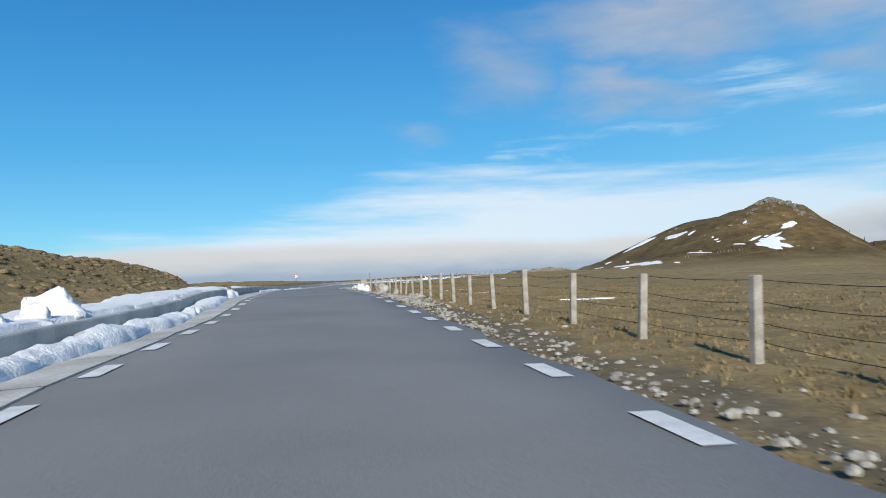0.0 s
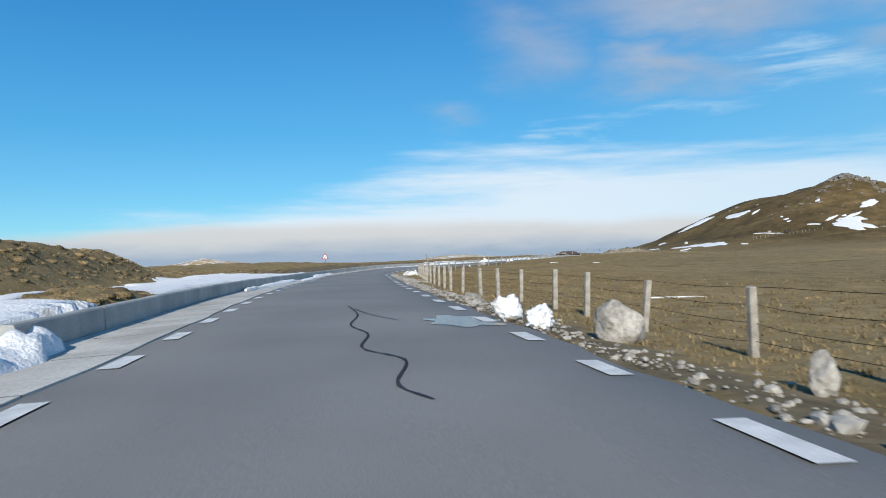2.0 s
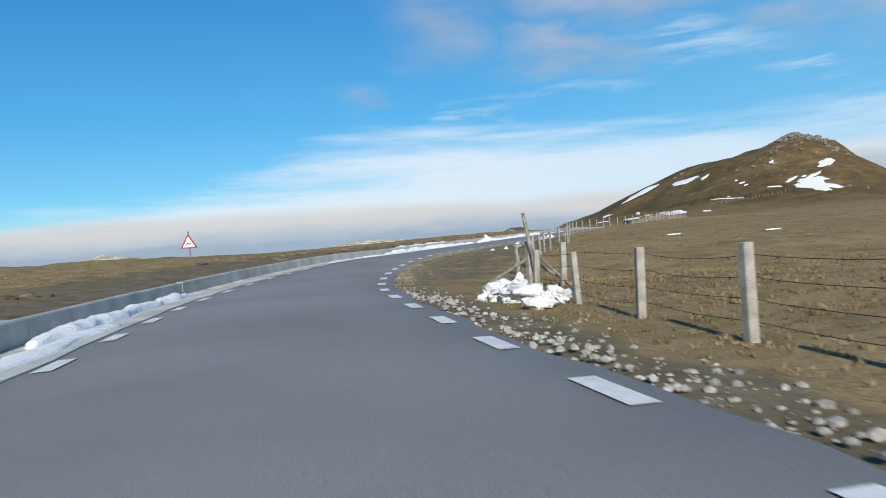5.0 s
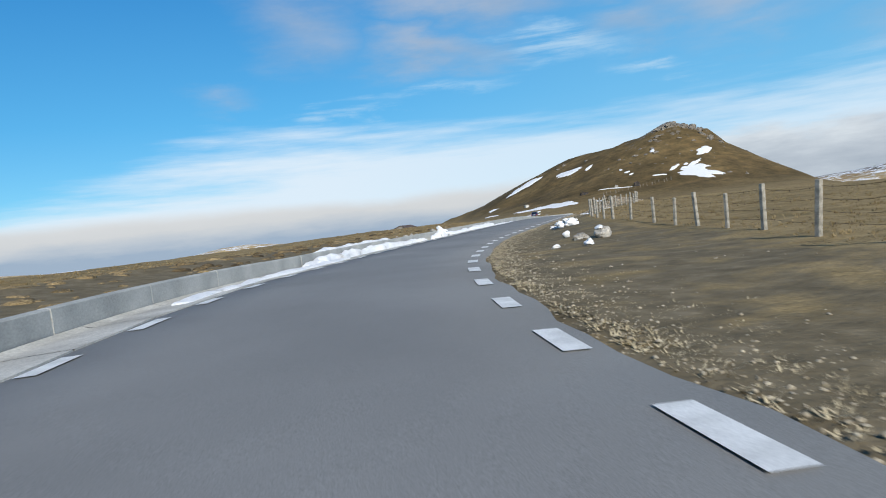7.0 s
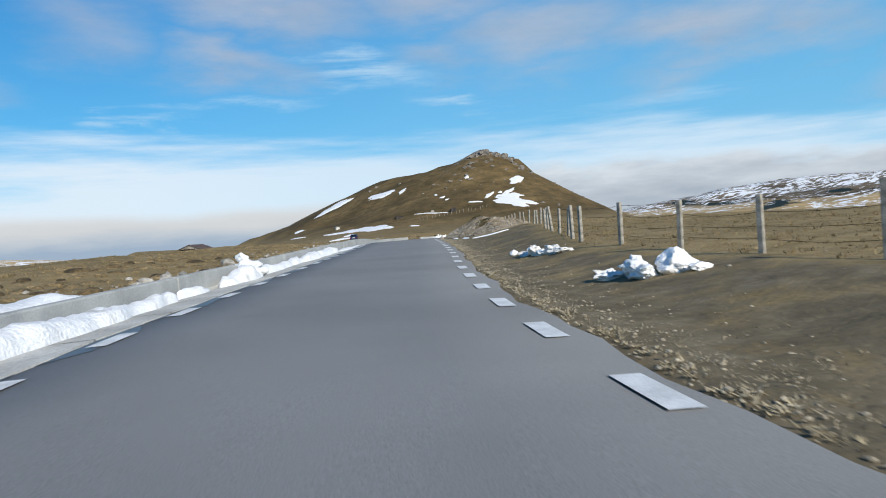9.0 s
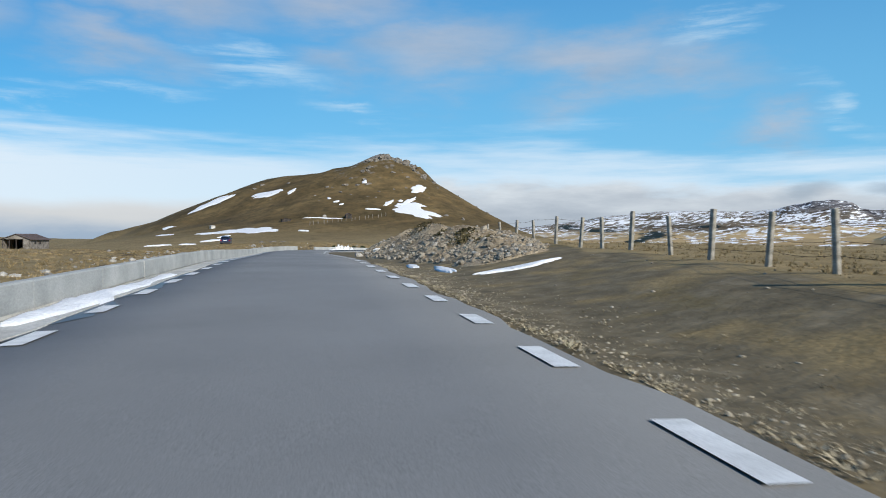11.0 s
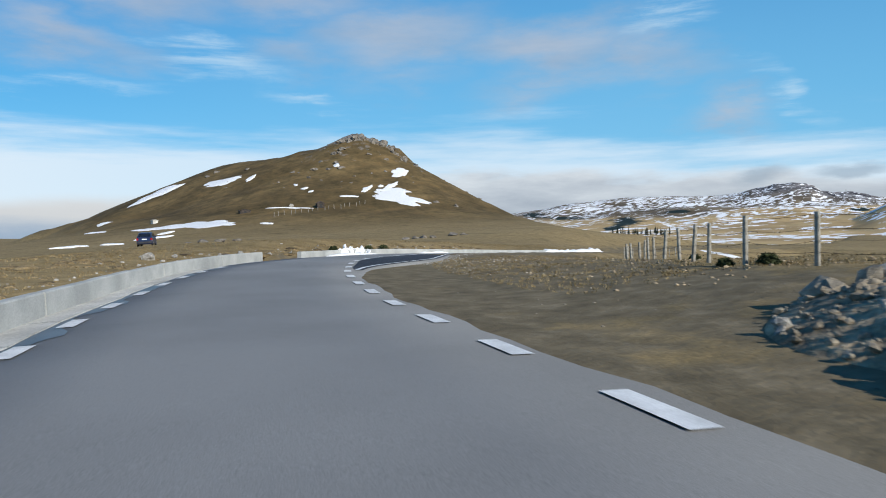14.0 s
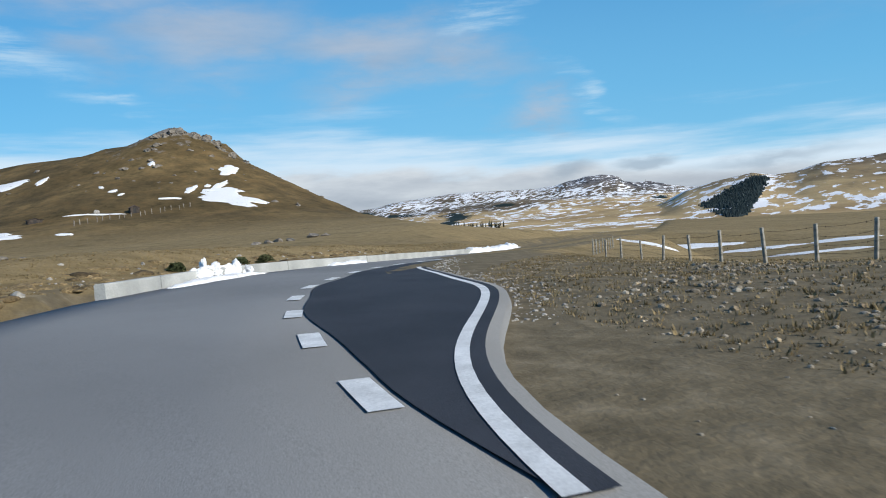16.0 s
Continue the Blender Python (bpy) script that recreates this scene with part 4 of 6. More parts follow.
def draped(name, x, y, ux, uy, vx, vy, seed, mat, label, lift=0.12, lobes=0.40, rings=9, spokes=130, category="snow"):
    """A patch of snow with a torn outline that follows the ground; u and v are its half axes in plan."""
    rng = np.random.RandomState(seed)
    th = np.linspace(0, 2 * np.pi, spokes, endpoint=False)
    edge = 1 + lobes * sum(rng.uniform(-1, 1) * np.cos(k * th + rng.uniform(0, 6.28)) / k**0.75 for k in (2, 3, 4, 5, 7, 9, 13, 17, 23, 31))
    edge = np.clip(edge, 0.35, 1.5)
    f = np.concatenate([[0.0], np.repeat(np.arange(1, rings + 1) / rings, spokes)])
    e, t = np.concatenate([[1.0], np.tile(edge, rings)]), np.concatenate([[0.0], np.tile(th, rings)])
    p, q = f * e * np.cos(t), f * e * np.sin(t)
    px, py = x + ux * p + vx * q, y + uy * p + vy * q
    pz = land(px, py)[0]
    top = lift * (np.sqrt(np.clip(1 - f**2 * 0.999, 0, 1)) + 0.12)
    top[-spokes:] = -0.05
    bm = bmesh.new()
    verts = [bm.verts.new(v) for v in zip(px, py, pz + top)]
    for k in range(spokes):
        bm.faces.new((verts[0], verts[1 + k], verts[1 + (k + 1) % spokes]))
        for r in range(rings - 1):
            c, d = 1 + r * spokes, 1 + (r + 1) * spokes
            bm.faces.new((verts[c + k], verts[d + k], verts[d + (k + 1) % spokes], verts[c + (k + 1) % spokes]))
    bmesh.ops.recalc_face_normals(bm, faces=bm.faces)
    ob = link(name, bm, mat, smooth=True)
    if ob.data.polygons[0].normal.z < 0:
        ob.data.flip_normals()
    return tagged(ob, label, category, kind="stuff")


# x, y and the two half axes
HILL_SNOW = [
    (201.3, 419.0, 4.4, -11.6, -5.2, -5.4), (205.4, 427.1, 6.2, -3.3, -3.6, -4.2), (226.9, 448.1, 3.0, -2.5, -4.6, -4.8), (209.7, 433.8, 5.9, 2.5, -1.6, -2.5),
    (198.8, 435.6, 3.4, 0.8, -1.8, -2.6), (205.9, 435.6, 1.0, -0.5, -1.1, -1.3), (174.5, 512.5, 7.4, -4.7, -2.2, -4.9), (181.1, 498.4, 3.3, 0.8, -0.9, -2.1),
    (155.2, 540.4, 12.1, -1.2, -1.6, -5.2), (182.8, 463.6, 0.4, -1.0, -0.7, -1.2), (181.4, 454.6, 1.3, -0.7, -0.6, -1.0), (180.2, 448.3, 1.3, -0.2, -0.6, -0.9),
    (207.0, 468.3, 1.0, -0.9, -1.2, -1.8), (186.7, 431.2, 2.2, -2.4, -0.4, -0.6), (162.7, 435.5, 4.3, -6.6, -0.2, -0.3),
]
FOOT_SNOW = [
    (129.7, 435.6, 8.5, -7.4, -3.0, -6.6), (120.0, 445.7, 9.7, -4.6, -1.7, -4.6), (111.0, 421.3, 4.3, 3.0, -0.7, -1.9), (102.4, 408.5, 5.9, 0.1, -0.8, -2.1),
    (127.0, 527.4, 2.5, -2.6, -0.6, -2.2), (107.4, 475.9, 2.5, -4.4, -1.0, -3.4), (82.7, 382.5, 2.9, 0.8, -0.8, -2.6), (71.7, 375.3, 3.2, 0.6, -0.5, -1.9), (141.2, 414.6, 1.5, -2.2, -0.5, -0.8),
]
for n, row in enumerate(HILL_SNOW + FOOT_SNOW):
    draped("snow_patch", *row, 30 + n, M_SNOW, "old snow patch lying on the grassy hillside", lift=0.35)
for n, (x, y, u, v, turn) in enumerate([(5.3, 25.5, 0.9, 0.16, -4), (1.2, 56.7, 0.9, 0.13, 3), (2.0, 41.0, 0.9, 0.12, 0), (5.5, 135.0, 0.7, 0.16, 8), (11.3, 131.7, 0.5, 0.15, -10)]):
    c, d = math.cos(radians(turn)), math.sin(radians(turn))
    draped("snow_patch", x, y, u * c, u * d, -v * d, v * c, 70 + n, M_SNOW, "thin snow strip melting in dry grass", lift=0.05)
for n, (st, off, u, v) in enumerate([(201.4, 5.2, 1.8, 0.24), (198.2, 6.9, 0.35, 1.4), (204.6, 4.6, 1.1, 0.24)]):
    p, (c, d) = on_road(st, off), [float(np.interp(st, STATION, AHEAD[:, k])) for k in range(2)]
    draped("snow_patch", p[0], p[1], u * c, u * d, v * d, -v * c, 90 + n, M_SNOW, "thin melting snow strip at the foot of the rubble", lift=0.08)


def snow_bank(s0, s1, d0, d1, height, seed, mat=None, label="lumpy ploughed snow lying in the gutter", base=0.0, lump=0.9, category="snow", drape=False):
    """Heaped snow along the road between two offsets, which may be functions of the station."""
    f0 = d0 if callable(d0) else lambda s: d0
    f1 = d1 if callable(d1) else lambda s: d1
    n, m = max(6, int((s1 - s0) / 0.14)), 16
    ss = np.linspace(s0, s1, n)
    X, Y, Z = np.empty((n, m)), np.empty((n, m)), np.empty((n, m))
    rag = 2 * bumps(ss, ss * 0 + seed * 3.0, 1.7, 2, seed + 2)
    for i, s in enumerate(ss):
        a, b = f0(s), f1(s)
        mid, half = (a + b) / 2, (b - a) / 2
        end = min(1.0, (s - s0) / 1.5, (s1 - s) / 1.5) ** 0.5 if 0 < i < n - 1 else 0.02
        wob = bumps(np.array([s]), np.array([seed * 7.0]), 3.0, 4, seed)[0]
        for j in range(m):
            u = 2 * j / (m - 1) - 1
            d = mid + half * u * (0.35 + 0.65 * end) * (1 + 0.8 * wob) + (0.9 * half * (1 - (1 - u) / 2) * rag[i] if not drape else 0)
            p = on_road(s, d)
            X[i, j], Y[i, j] = p[0], p[1]
            hump = (1 - u * u) ** 0.6 * height * end * np.clip(1 + 1.6 * wob, 0.15, 2)
            Z[i, j] = (0.0 if drape else p[2]) + base + hump - 0.06 * (abs(u) == 1)
    if drape:
        Z += land(X, Y)[0]
    inner = np.zeros((n, m))
    inner[:, 1:-1] = 1
    inner[0] = inner[-1] = 0
    Z[0] -= 0.1
    Z[-1] -= 0.1
    Z += inner * height * lump * (1.5 * bumps(X, Y, 0.75, 4, seed) + 1.1 * np.abs(bumps(X, Y, 0.4, 3, seed + 1)))
    ob = grid_mesh("snow_bank", X, Y, Z, mat or M_SNOW)
    return tagged(ob, label, category, kind="stuff")


W = wall_offset
snow_bank(4, 26, lambda s: W(s) + 0.02, lambda s: W(s) + 0.78, 0.19, 1)
snow_bank(25, 37, lambda s: W(s) + 0.02, lambda s: W(s) + 0.75, 0.16, 2)
snow_bank(39.6, 43.6, lambda s: W(s) - 0.9, lambda s: W(s) + 0.75, 0.34, 3, label="snow spilling through a gap in the wall")
snow_bank(64.5, 84, lambda s: W(s) + 0.03, lambda s: W(s) + 0.25 + 0.5 * float(ease(s, 64, 74)), 0.10, 5)
snow_bank(84, 103, lambda s: W(s) + 0.6, lambda s: W(s) + 1.15, 0.06, 6, lump=1.0)
snow_bank(100, 112, lambda s: W(s) + 0.05, lambda s: W(s) + 0.6, 0.14, 7)
snow_bank(131, 147, lambda s: W(s) + 0.7, lambda s: W(s) + 1.2, 0.06, 8, lump=1.0)
snow_bank(143, 162, lambda s: W(s) + 0.05, lambda s: W(s) + 0.62, 0.2, 9)
snow_bank(162.5, 164.5, lambda s: W(s) + 0.05, lambda s: W(s) + 0.5, 0.18, 10)
snow_bank(165.4, 168.8, lambda s: W(s) + 0.05, lambda s: W(s) + 0.9, 0.36, 11)
snow_bank(168.4, 188, lambda s: W(s) + 0.05, lambda s: W(s) + 0.6, 0.2, 12)
snow_bank(188, 199, lambda s: W(s) + 0.35, lambda s: W(s) + 0.8, 0.06, 13, lump=1.0)
foot = lambda s: W(s) - 0.45 - float(np.interp(s, [-60, 45, 55, 66, 75, 85, 92, 96], [2.6, 2.8, 3.2, 5.4, 6.8, 8.6, 7.0, 1.0]))  # noqa: E731
snow_bank(-12, 48.6, foot, lambda s: W(s) - 0.3, 0.14, 14, label="smooth snow drift behind the wall", base=0.06, lump=0.35, drape=True)
snow_bank(53.8, 66, foot, lambda s: W(s) - 0.3, 0.12, 31, label="smooth snow drift behind the wall", base=0.05, lump=0.35, drape=True)
snow_bank(48, 54.5, lambda s: foot(s) - 0.3, lambda s: W(s) - 2.9, 0.08, 32, label="snow strip behind a grassy hummock", base=0.03, lump=0.3, drape=True)
snow_bank(64.5, 95, foot, lambda s: W(s) - 0.3, 0.12, 15, label="wide snow drift behind the wall", base=0.05, lump=0.3, drape=True)
snow_bank(92, 102, lambda s: W(s) - 1.5, lambda s: W(s) - 0.35, 0.12, 16, label="thin snow drift behind the wall", base=0.04, lump=0.3, drape=True)
snow_bank(148, 160, lambda s: W(s) - 1.2, lambda s: W(s) - 0.32, 0.14, 17, label="snow remnant on the bank behind the wall", base=0.34)
snow_bank(271.8, 278.2, -2.98, -2.35, 0.12, 18, label="crumbly snow along the foot of the wall")
snow_bank(285, 290, -3.3, -2.75, 0.14, 19, label="crumbly snow along the foot of the wall")
snow_bank(311, 331, -4.4, -3.0, 0.32, 20, label="tall ploughed snow ridge beside the road", lump=1.2)


for n, row in enumerate([(203.0, 243.0, 0.5, -9.0, -5.0, -0.3), (244.7, 258.9, 1.4, -10.6, -3.4, -0.4), (256.9, 277.6, 2.4, -11.2, -4.0, -0.8), (131.2, 258.6, 0.8, -3.2, -1.6, -0.5), (248.7, 239.1, 0.5, -9.0, -5.0, -0.2)]):
    draped("snow_patch", *row, 110 + n, M_SNOW, "long snow strip lying in the hollow beyond the fence", lift=0.25, lobes=0.3)


def lump_mesh(seed, size, rough=0.35, detail=3, squash=0.75, sharp=False):
    """A boulder or block: a ball cut by a few planes and roughened."""
    rng = random.Random(seed)
    bm = bmesh.new()
    bmesh.ops.create_icosphere(bm, subdivisions=detail, radius=1.0)
    cuts = [(Vector((rng.uniform(-1, 1), rng.uniform(-1, 1), rng.uniform(-0.6, 1))).normalized(), rng.uniform(0.45, 0.8)) for _ in range(9 if sharp else 5)]
    off = Vector((rng.uniform(0, 99), rng.uniform(0, 99), rng.uniform(0, 99)))
    for v in bm.verts:
        p = v.co.copy()
        for nrm, dist in cuts:
            over = p.dot(nrm) - dist
            if over > 0:
                p -= nrm * over * 0.9
        p += p.normalized() * rough * (0.55 * noise.noise(p * 1.6 + off) + 0.3 * noise.noise(p * 4.1 + off) + 0.16 * noise.noise(p * 9.3 + off))
        v.co = Vector((p.x * size[0], p.y * size[1], p.z * size[2] * squash))
    return bm


def single(name, x, y, size, seed, mat, label, category, turn=0, sink=0.25, rough=0.35, smooth=False, detail=3, group="", sharp=False, z=None):
    if name == "snow_block":
        detail, smooth = 4, True
    ob = link(name, lump_mesh(seed, size, rough, detail, 1.0, sharp), mat, smooth=smooth)
    base = floor_at(x, y) if z is None else z
    ob.matrix_basis = pose(x, y, base + size[2] * (1 - 2 * sink), 0, 0, turn)
    return tagged(ob, label, category, group)


# blocks of snow and stones by the road
single("snow_block", *on_road(17.0, -5.9)[:2], (0.85, 0.55, 0.60), 3, M_SNOW, "big dirty snow block on the drift behind the wall", "snow block", 20, smooth=True, detail=4, sharp=True, rough=0.5)
single("snow_block", *on_road(15.7, -6.0)[:2], (0.34, 0.4, 0.42), 14, M_DIRTY_SNOW, "grey gritty snow slab leaning on a larger block", "snow block", 75, detail=4, rough=0.6, sharp=True)
single("snow_block", *on_road(14.6, -6.2)[:2], (0.5, 0.5, 0.36), 4, M_SNOW, "rounded snow block beside a larger one", "snow block", 60, smooth=True)
single("boulder", -3.8, 42.4, (0.42, 0.38, 0.42), 5, M_STONE, "pale rounded limestone boulder on the verge", "boulder", 15, sink=0.15, detail=4, smooth=True)
single("snow_block", -5.0, 43.6, (0.30, 0.24, 0.24), 6, M_SNOW, "crumbling white snow block on the road edge", "snow block", 40, rough=0.7, sink=0.12)
single("snow_block", -5.5, 45.0, (0.3, 0.28, 0.3), 7, M_DIRTY_SNOW, "small grey snow lump on the road edge", "snow block", 10, rough=0.7, sink=0.12)
single("boulder", -2.7, 38.1, (0.2, 0.16, 0.26), 8, M_STONE, "small pointed white stone on the verge", "boulder", 10, sink=0.1, sharp=True)
single("boulder", -1.3, 33.2, (0.36, 0.22, 0.2), 9, M_STONE, "flat tan stone among verge gravel", "boulder", 25, sharp=True)
for n, (st, off, r) in enumerate([(55.9, 4.0, 0.13), (54.7, 3.9, 0.12), (55.9, 4.6, 0.22), (52.3, 3.85, 0.24), (51.8, 3.95, 0.26), (51.4, 4.05, 0.18), (49.8, 3.6, 0.2), (49.4, 3.75, 0.14), (53.3, 3.8, 0.13)]):
    single("boulder", *on_road(st, off)[:2], (r * 1.25, r * 0.8, r * 0.62), 600 + n, M_STONE, "pale limestone slab pushed to the road edge", "boulder", 20 + 47 * n, sink=0.15, sharp=True)
single("boulder", -1.7, 35.3, (0.26, 0.2, 0.15), 10, M_STONE, "flat pale stone among verge gravel", "boulder", 70, sharp=True)
single("boulder", -5.0, 138.6, (0.36, 0.30, 0.27), 20, M_STONE, "pale rounded boulder with a snow cap on bare earth", "boulder", 15, sink=0.14, detail=4, smooth=True)
single("snow_block", -5.06, 138.72, (0.27, 0.22, 0.10), 21, M_SNOW, "thin snow cap lying on a boulder", "snow block", 40, sink=0.0, z=floor_at(-5.0, 138.6) + 0.30)
single("rock", -5.55, 139.35, (0.46, 0.28, 0.17), 22, M_STONE, "broken grey rock slab lying on bare earth", "rock", 60, rough=0.55, sink=0.16, sharp=True, detail=4)
single("rock", -5.9, 139.0, (0.24, 0.2, 0.12), 23, M_STONE, "small grey rock beside a larger slab", "rock", 20, rough=0.55, sink=0.16, sharp=True)
single("snow_block", -5.25, 141.4, (0.25, 0.18, 0.18), 24, M_SNOW, "white snow block lying on bare earth", "snow block", 35, rough=0.55, sink=0.14, sharp=True)
single("snow_block", -7.2, 135.5, (0.23, 0.18, 0.15), 25, M_SNOW, "white snow block lying on bare earth", "snow block", 70, rough=0.55, sink=0.14, sharp=True)
single("snow_block", -8.1, 136.2, (0.18, 0.14, 0.09), 26, M_DIRTY_SNOW, "dirty snow lump lying on bare earth", "snow block", 10, rough=0.7, sink=0.16)
single("snow_block", -0.17, 151.5, (0.46, 0.38, 0.25), 31, M_SNOW, "large flat-sided white snow block", "snow block", 25, sink=0.12, sharp=True, rough=0.5)
single("snow_block", -0.60, 151.95, (0.42, 0.34, 0.21), 32, M_SNOW, "crumbling snow heap beside a flat block", "snow block", 70, rough=0.9, sink=0.16, sharp=True)
single("snow_block", -0.50, 152.2, (0.24, 0.22, 0.27), 35, M_SNOW, "broken snow lump leaning on a heap", "snow block", 10, rough=0.8, sink=0.14, sharp=True)
single("snow_block", -0.52, 152.95, (0.36, 0.30, 0.15), 33, M_DIRTY_SNOW, "dirty snow crumbs on bare earth", "snow block", 0, rough=0.95, sink=0.16, sharp=True)
single("snow_block", -0.15, 150.95, (0.24, 0.18, 0.09), 34, M_SNOW, "flat snow crumbs on bare earth", "snow block", 10, rough=0.6, sink=0.12)
for n, (x, y, w, h) in enumerate([(4.0, 161.3, 0.34, 0.10), (3.9, 160.7, 0.36, 0.20), (3.75, 160.2, 0.42, 0.13), (3.7, 159.5, 0.36, 0.18), (3.7, 158.9, 0.34, 0.10)]):
    single("snow_block", x, y, (w, w * 0.7, h), 40 + n, M_DIRTY_SNOW, "grey gritty snow heap on bare earth", "snow block", 40 * n, rough=0.95, sink=0.16, sharp=True)
single("snow_block", 4.6, 162.7, (0.2, 0.16, 0.13), 46, M_SNOW, "small white snow block on bare earth", "snow block", 10, sharp=True)
# the upright snow lump in the gutter
snow_stack = thing("snow_stack", "white snow lump standing upright in the gutter", "snow block")
for n, (s, d, w, h, u) in enumerate([(168.8, -4.05, 0.62, 0.30, 0.16), (168.6, -4.1, 0.42, 0.26, 0.40), (168.4, -4.15, 0.25, 0.17, 0.64)]):
    ob = link("lump", lump_mesh(50 + n, (w, w * 0.85, h), 0.6, 3, 1.0), M_SNOW, snow_stack, smooth=True)
    ob.location = on_road(s, d, u)
# spiky snow outside the bend
for n, (s, d, w, h) in enumerate([(274.6, -3.1, 0.4, 0.28), (275.0, -3.2, 0.24, 0.52), (275.5, -3.15, 0.4, 0.36), (276.3, -3.15, 0.4, 0.3), (277.0, -3.1, 0.38, 0.36), (277.7, -3.05, 0.4, 0.24)]):
    p = on_road(s, d)
    single("snow_block", p[0], p[1], (w, w * 0.6, h), 60 + n, M_SNOW, "jagged ploughed snow against the low wall", "snow block", 50 * n, rough=0.85, sink=0.14, z=p[2])

# ------------------------------------------------------------------ fences


def post_mesh(h=1.32, w=0.13, lean=0.0):
    bm = bmesh.new()
    bmesh.ops.create_cube(bm, size=1.0)
    for v in bm.verts:
        k = 1.0 if v.co.z > 0 else 1.06
        v.co = Vector((v.co.x * w * k, v.co.y * w * k, (v.co.z + 0.5) * (h + 0.3) - 0.3))
    bmesh.ops.bevel(bm, geom=[e for e in bm.edges], offset=0.014, segments=1, affect="EDGES")
    return bm


def wire_mesh(tops, drop, seed):
    """One strand of barbed wire that sags from post to post, with barbs."""
    rng = random.Random(seed)
    bm = bmesh.new()
    r = 0.006
    ring = [(math.cos(a) * r, math.sin(a) * r) for a in (0.5, 2.6, 4.7)]
    prev = None
    for (a, b) in zip(tops, tops[1:]):
        sag = rng.uniform(0.015, 0.09)
        da, db = drop + rng.uniform(-0.015, 0.015), drop + rng.uniform(-0.015, 0.015)
        side = Vector((b[1] - a[1], a[0] - b[0], 0)).normalized()
        for k in range(6):
            t = k / 6
            p = Vector(a).lerp(Vector(b), t)
            p.z += -da * (1 - t) - db * t - sag * 4 * t * (1 - t)
            now = [bm.verts.new(p + side * u + Vector((0, 0, v))) for u, v in ring]
            if prev:
                for i in range(3):
                    bm.faces.new((prev[i], prev[(i + 1) % 3], now[(i + 1) % 3], now[i]))
            prev = now
            if k % 2:
                tip = [bm.verts.new(p + d) for d in (Vector((0, 0, 0.035)), side * 0.012 - Vector((0, 0, 0.03)), -side * 0.012 - Vector((0, 0, 0.03)))]
                bm.faces.new(tip)
    return bm


def fence(spots, name, label, h, drops, seed, mat=None, w=0.13, turn=0.0):
    rng = random.Random(seed)
    base = thing(name, label, "fence")
    meshes = []
    for k in range(4):
        ob = link("post", post_mesh(h + (k - 1.5) * 0.05, w + (k - 1.5) * 0.006), mat or M_POST, base)
        meshes.append(ob.data)
        bpy.data.objects.remove(ob)
    tops = []
    for n, (x, y) in enumerate(spots):
        z = floor_at(x, y)
        ob = new("post", meshes[rng.randrange(4)])
        ob.parent = base
        q = spots[min(n + 1, len(spots) - 1)] if n + 1 < len(spots) else spots[n - 1]
        rz = math.degrees(math.atan2(q[1] - y, q[0] - x)) + turn + rng.uniform(-6, 6)
        lx, ly = rng.gauss(0, 2.2), rng.gauss(0, 2.2)
        ob.matrix_basis = pose(x, y, z, lx, ly, rz)
        tip = ob.matrix_basis @ Vector((0, -w / 2, h))
        tops.append(tip)
    for k, drop in enumerate(drops):
        link("wire", wire_mesh(tops, drop, seed + k), M_WIRE, base)
    return base


STRANDS = (0.08, 0.36, 0.64, 0.90)
SPOTS = [-13.6, -10.6, -7.6, -4.6, -1.7, 1.6, 4.8, 8.0, 11.2, 14.6, 18.1, 21.4, 24.4, 27.4, 31.0, 34.2, 37.6, 41.3, 45.3, 49.2, 51.9, 56.0, 58.3, 60.2, 62.5, 65.0, 67.5, 70.3, 73.3, 76.1, 78.9] + [81.9 + 3.0 * k for k in range(8)]
fence([tuple(on_road(s, float(fence_offset(s)))[:2]) for s in SPOTS], "fence", "barbed wire fence on pale concrete posts beside the road", 1.16, STRANDS, 5)
LAY_BY_SPOTS = [108.4, 111.4, 114.6, 118.0, 121.0, 124.7, 128.2, 131.9, 136.2, 139.9, 143.1, 146.0, 148.8, 152.3, 156.0, 159.1, 162.2, 165.6, 169.5, 172.0, 174.0, 176.7, 179.7, 182.5, 185.7, 188.1, 190.5, 193.2, 195.8, 198.7, 201.3, 203.7] + [206.6 + 2.95 * k for k in range(9)]
BEND_SPOTS = [233.2, 236.0, 238.7, 241.3, 243.7, 246.9, 251.3, 254.6, 259.8, 267.0, 271.8, 276.4, 279.7, 283.3, 286.9, 291.1, 295.0, 299.8, 303.4] + [306.8 + 3.2 * k for k in range(8)]
fence([tuple(on_road(s, float(fence_offset(s)))[:2]) for s in LAY_BY_SPOTS], "fence", "barbed wire fence on pale concrete posts round a lay-by", 1.2, STRANDS, 9, M_GREY_POST, 0.115, 28)
fence([tuple(on_road(s, float(fence_offset(s)))[:2]) for s in BEND_SPOTS], "fence", "barbed wire fence on thin concrete posts beyond the bend", 1.2, STRANDS, 13, M_GREY_POST, 0.10, 28)


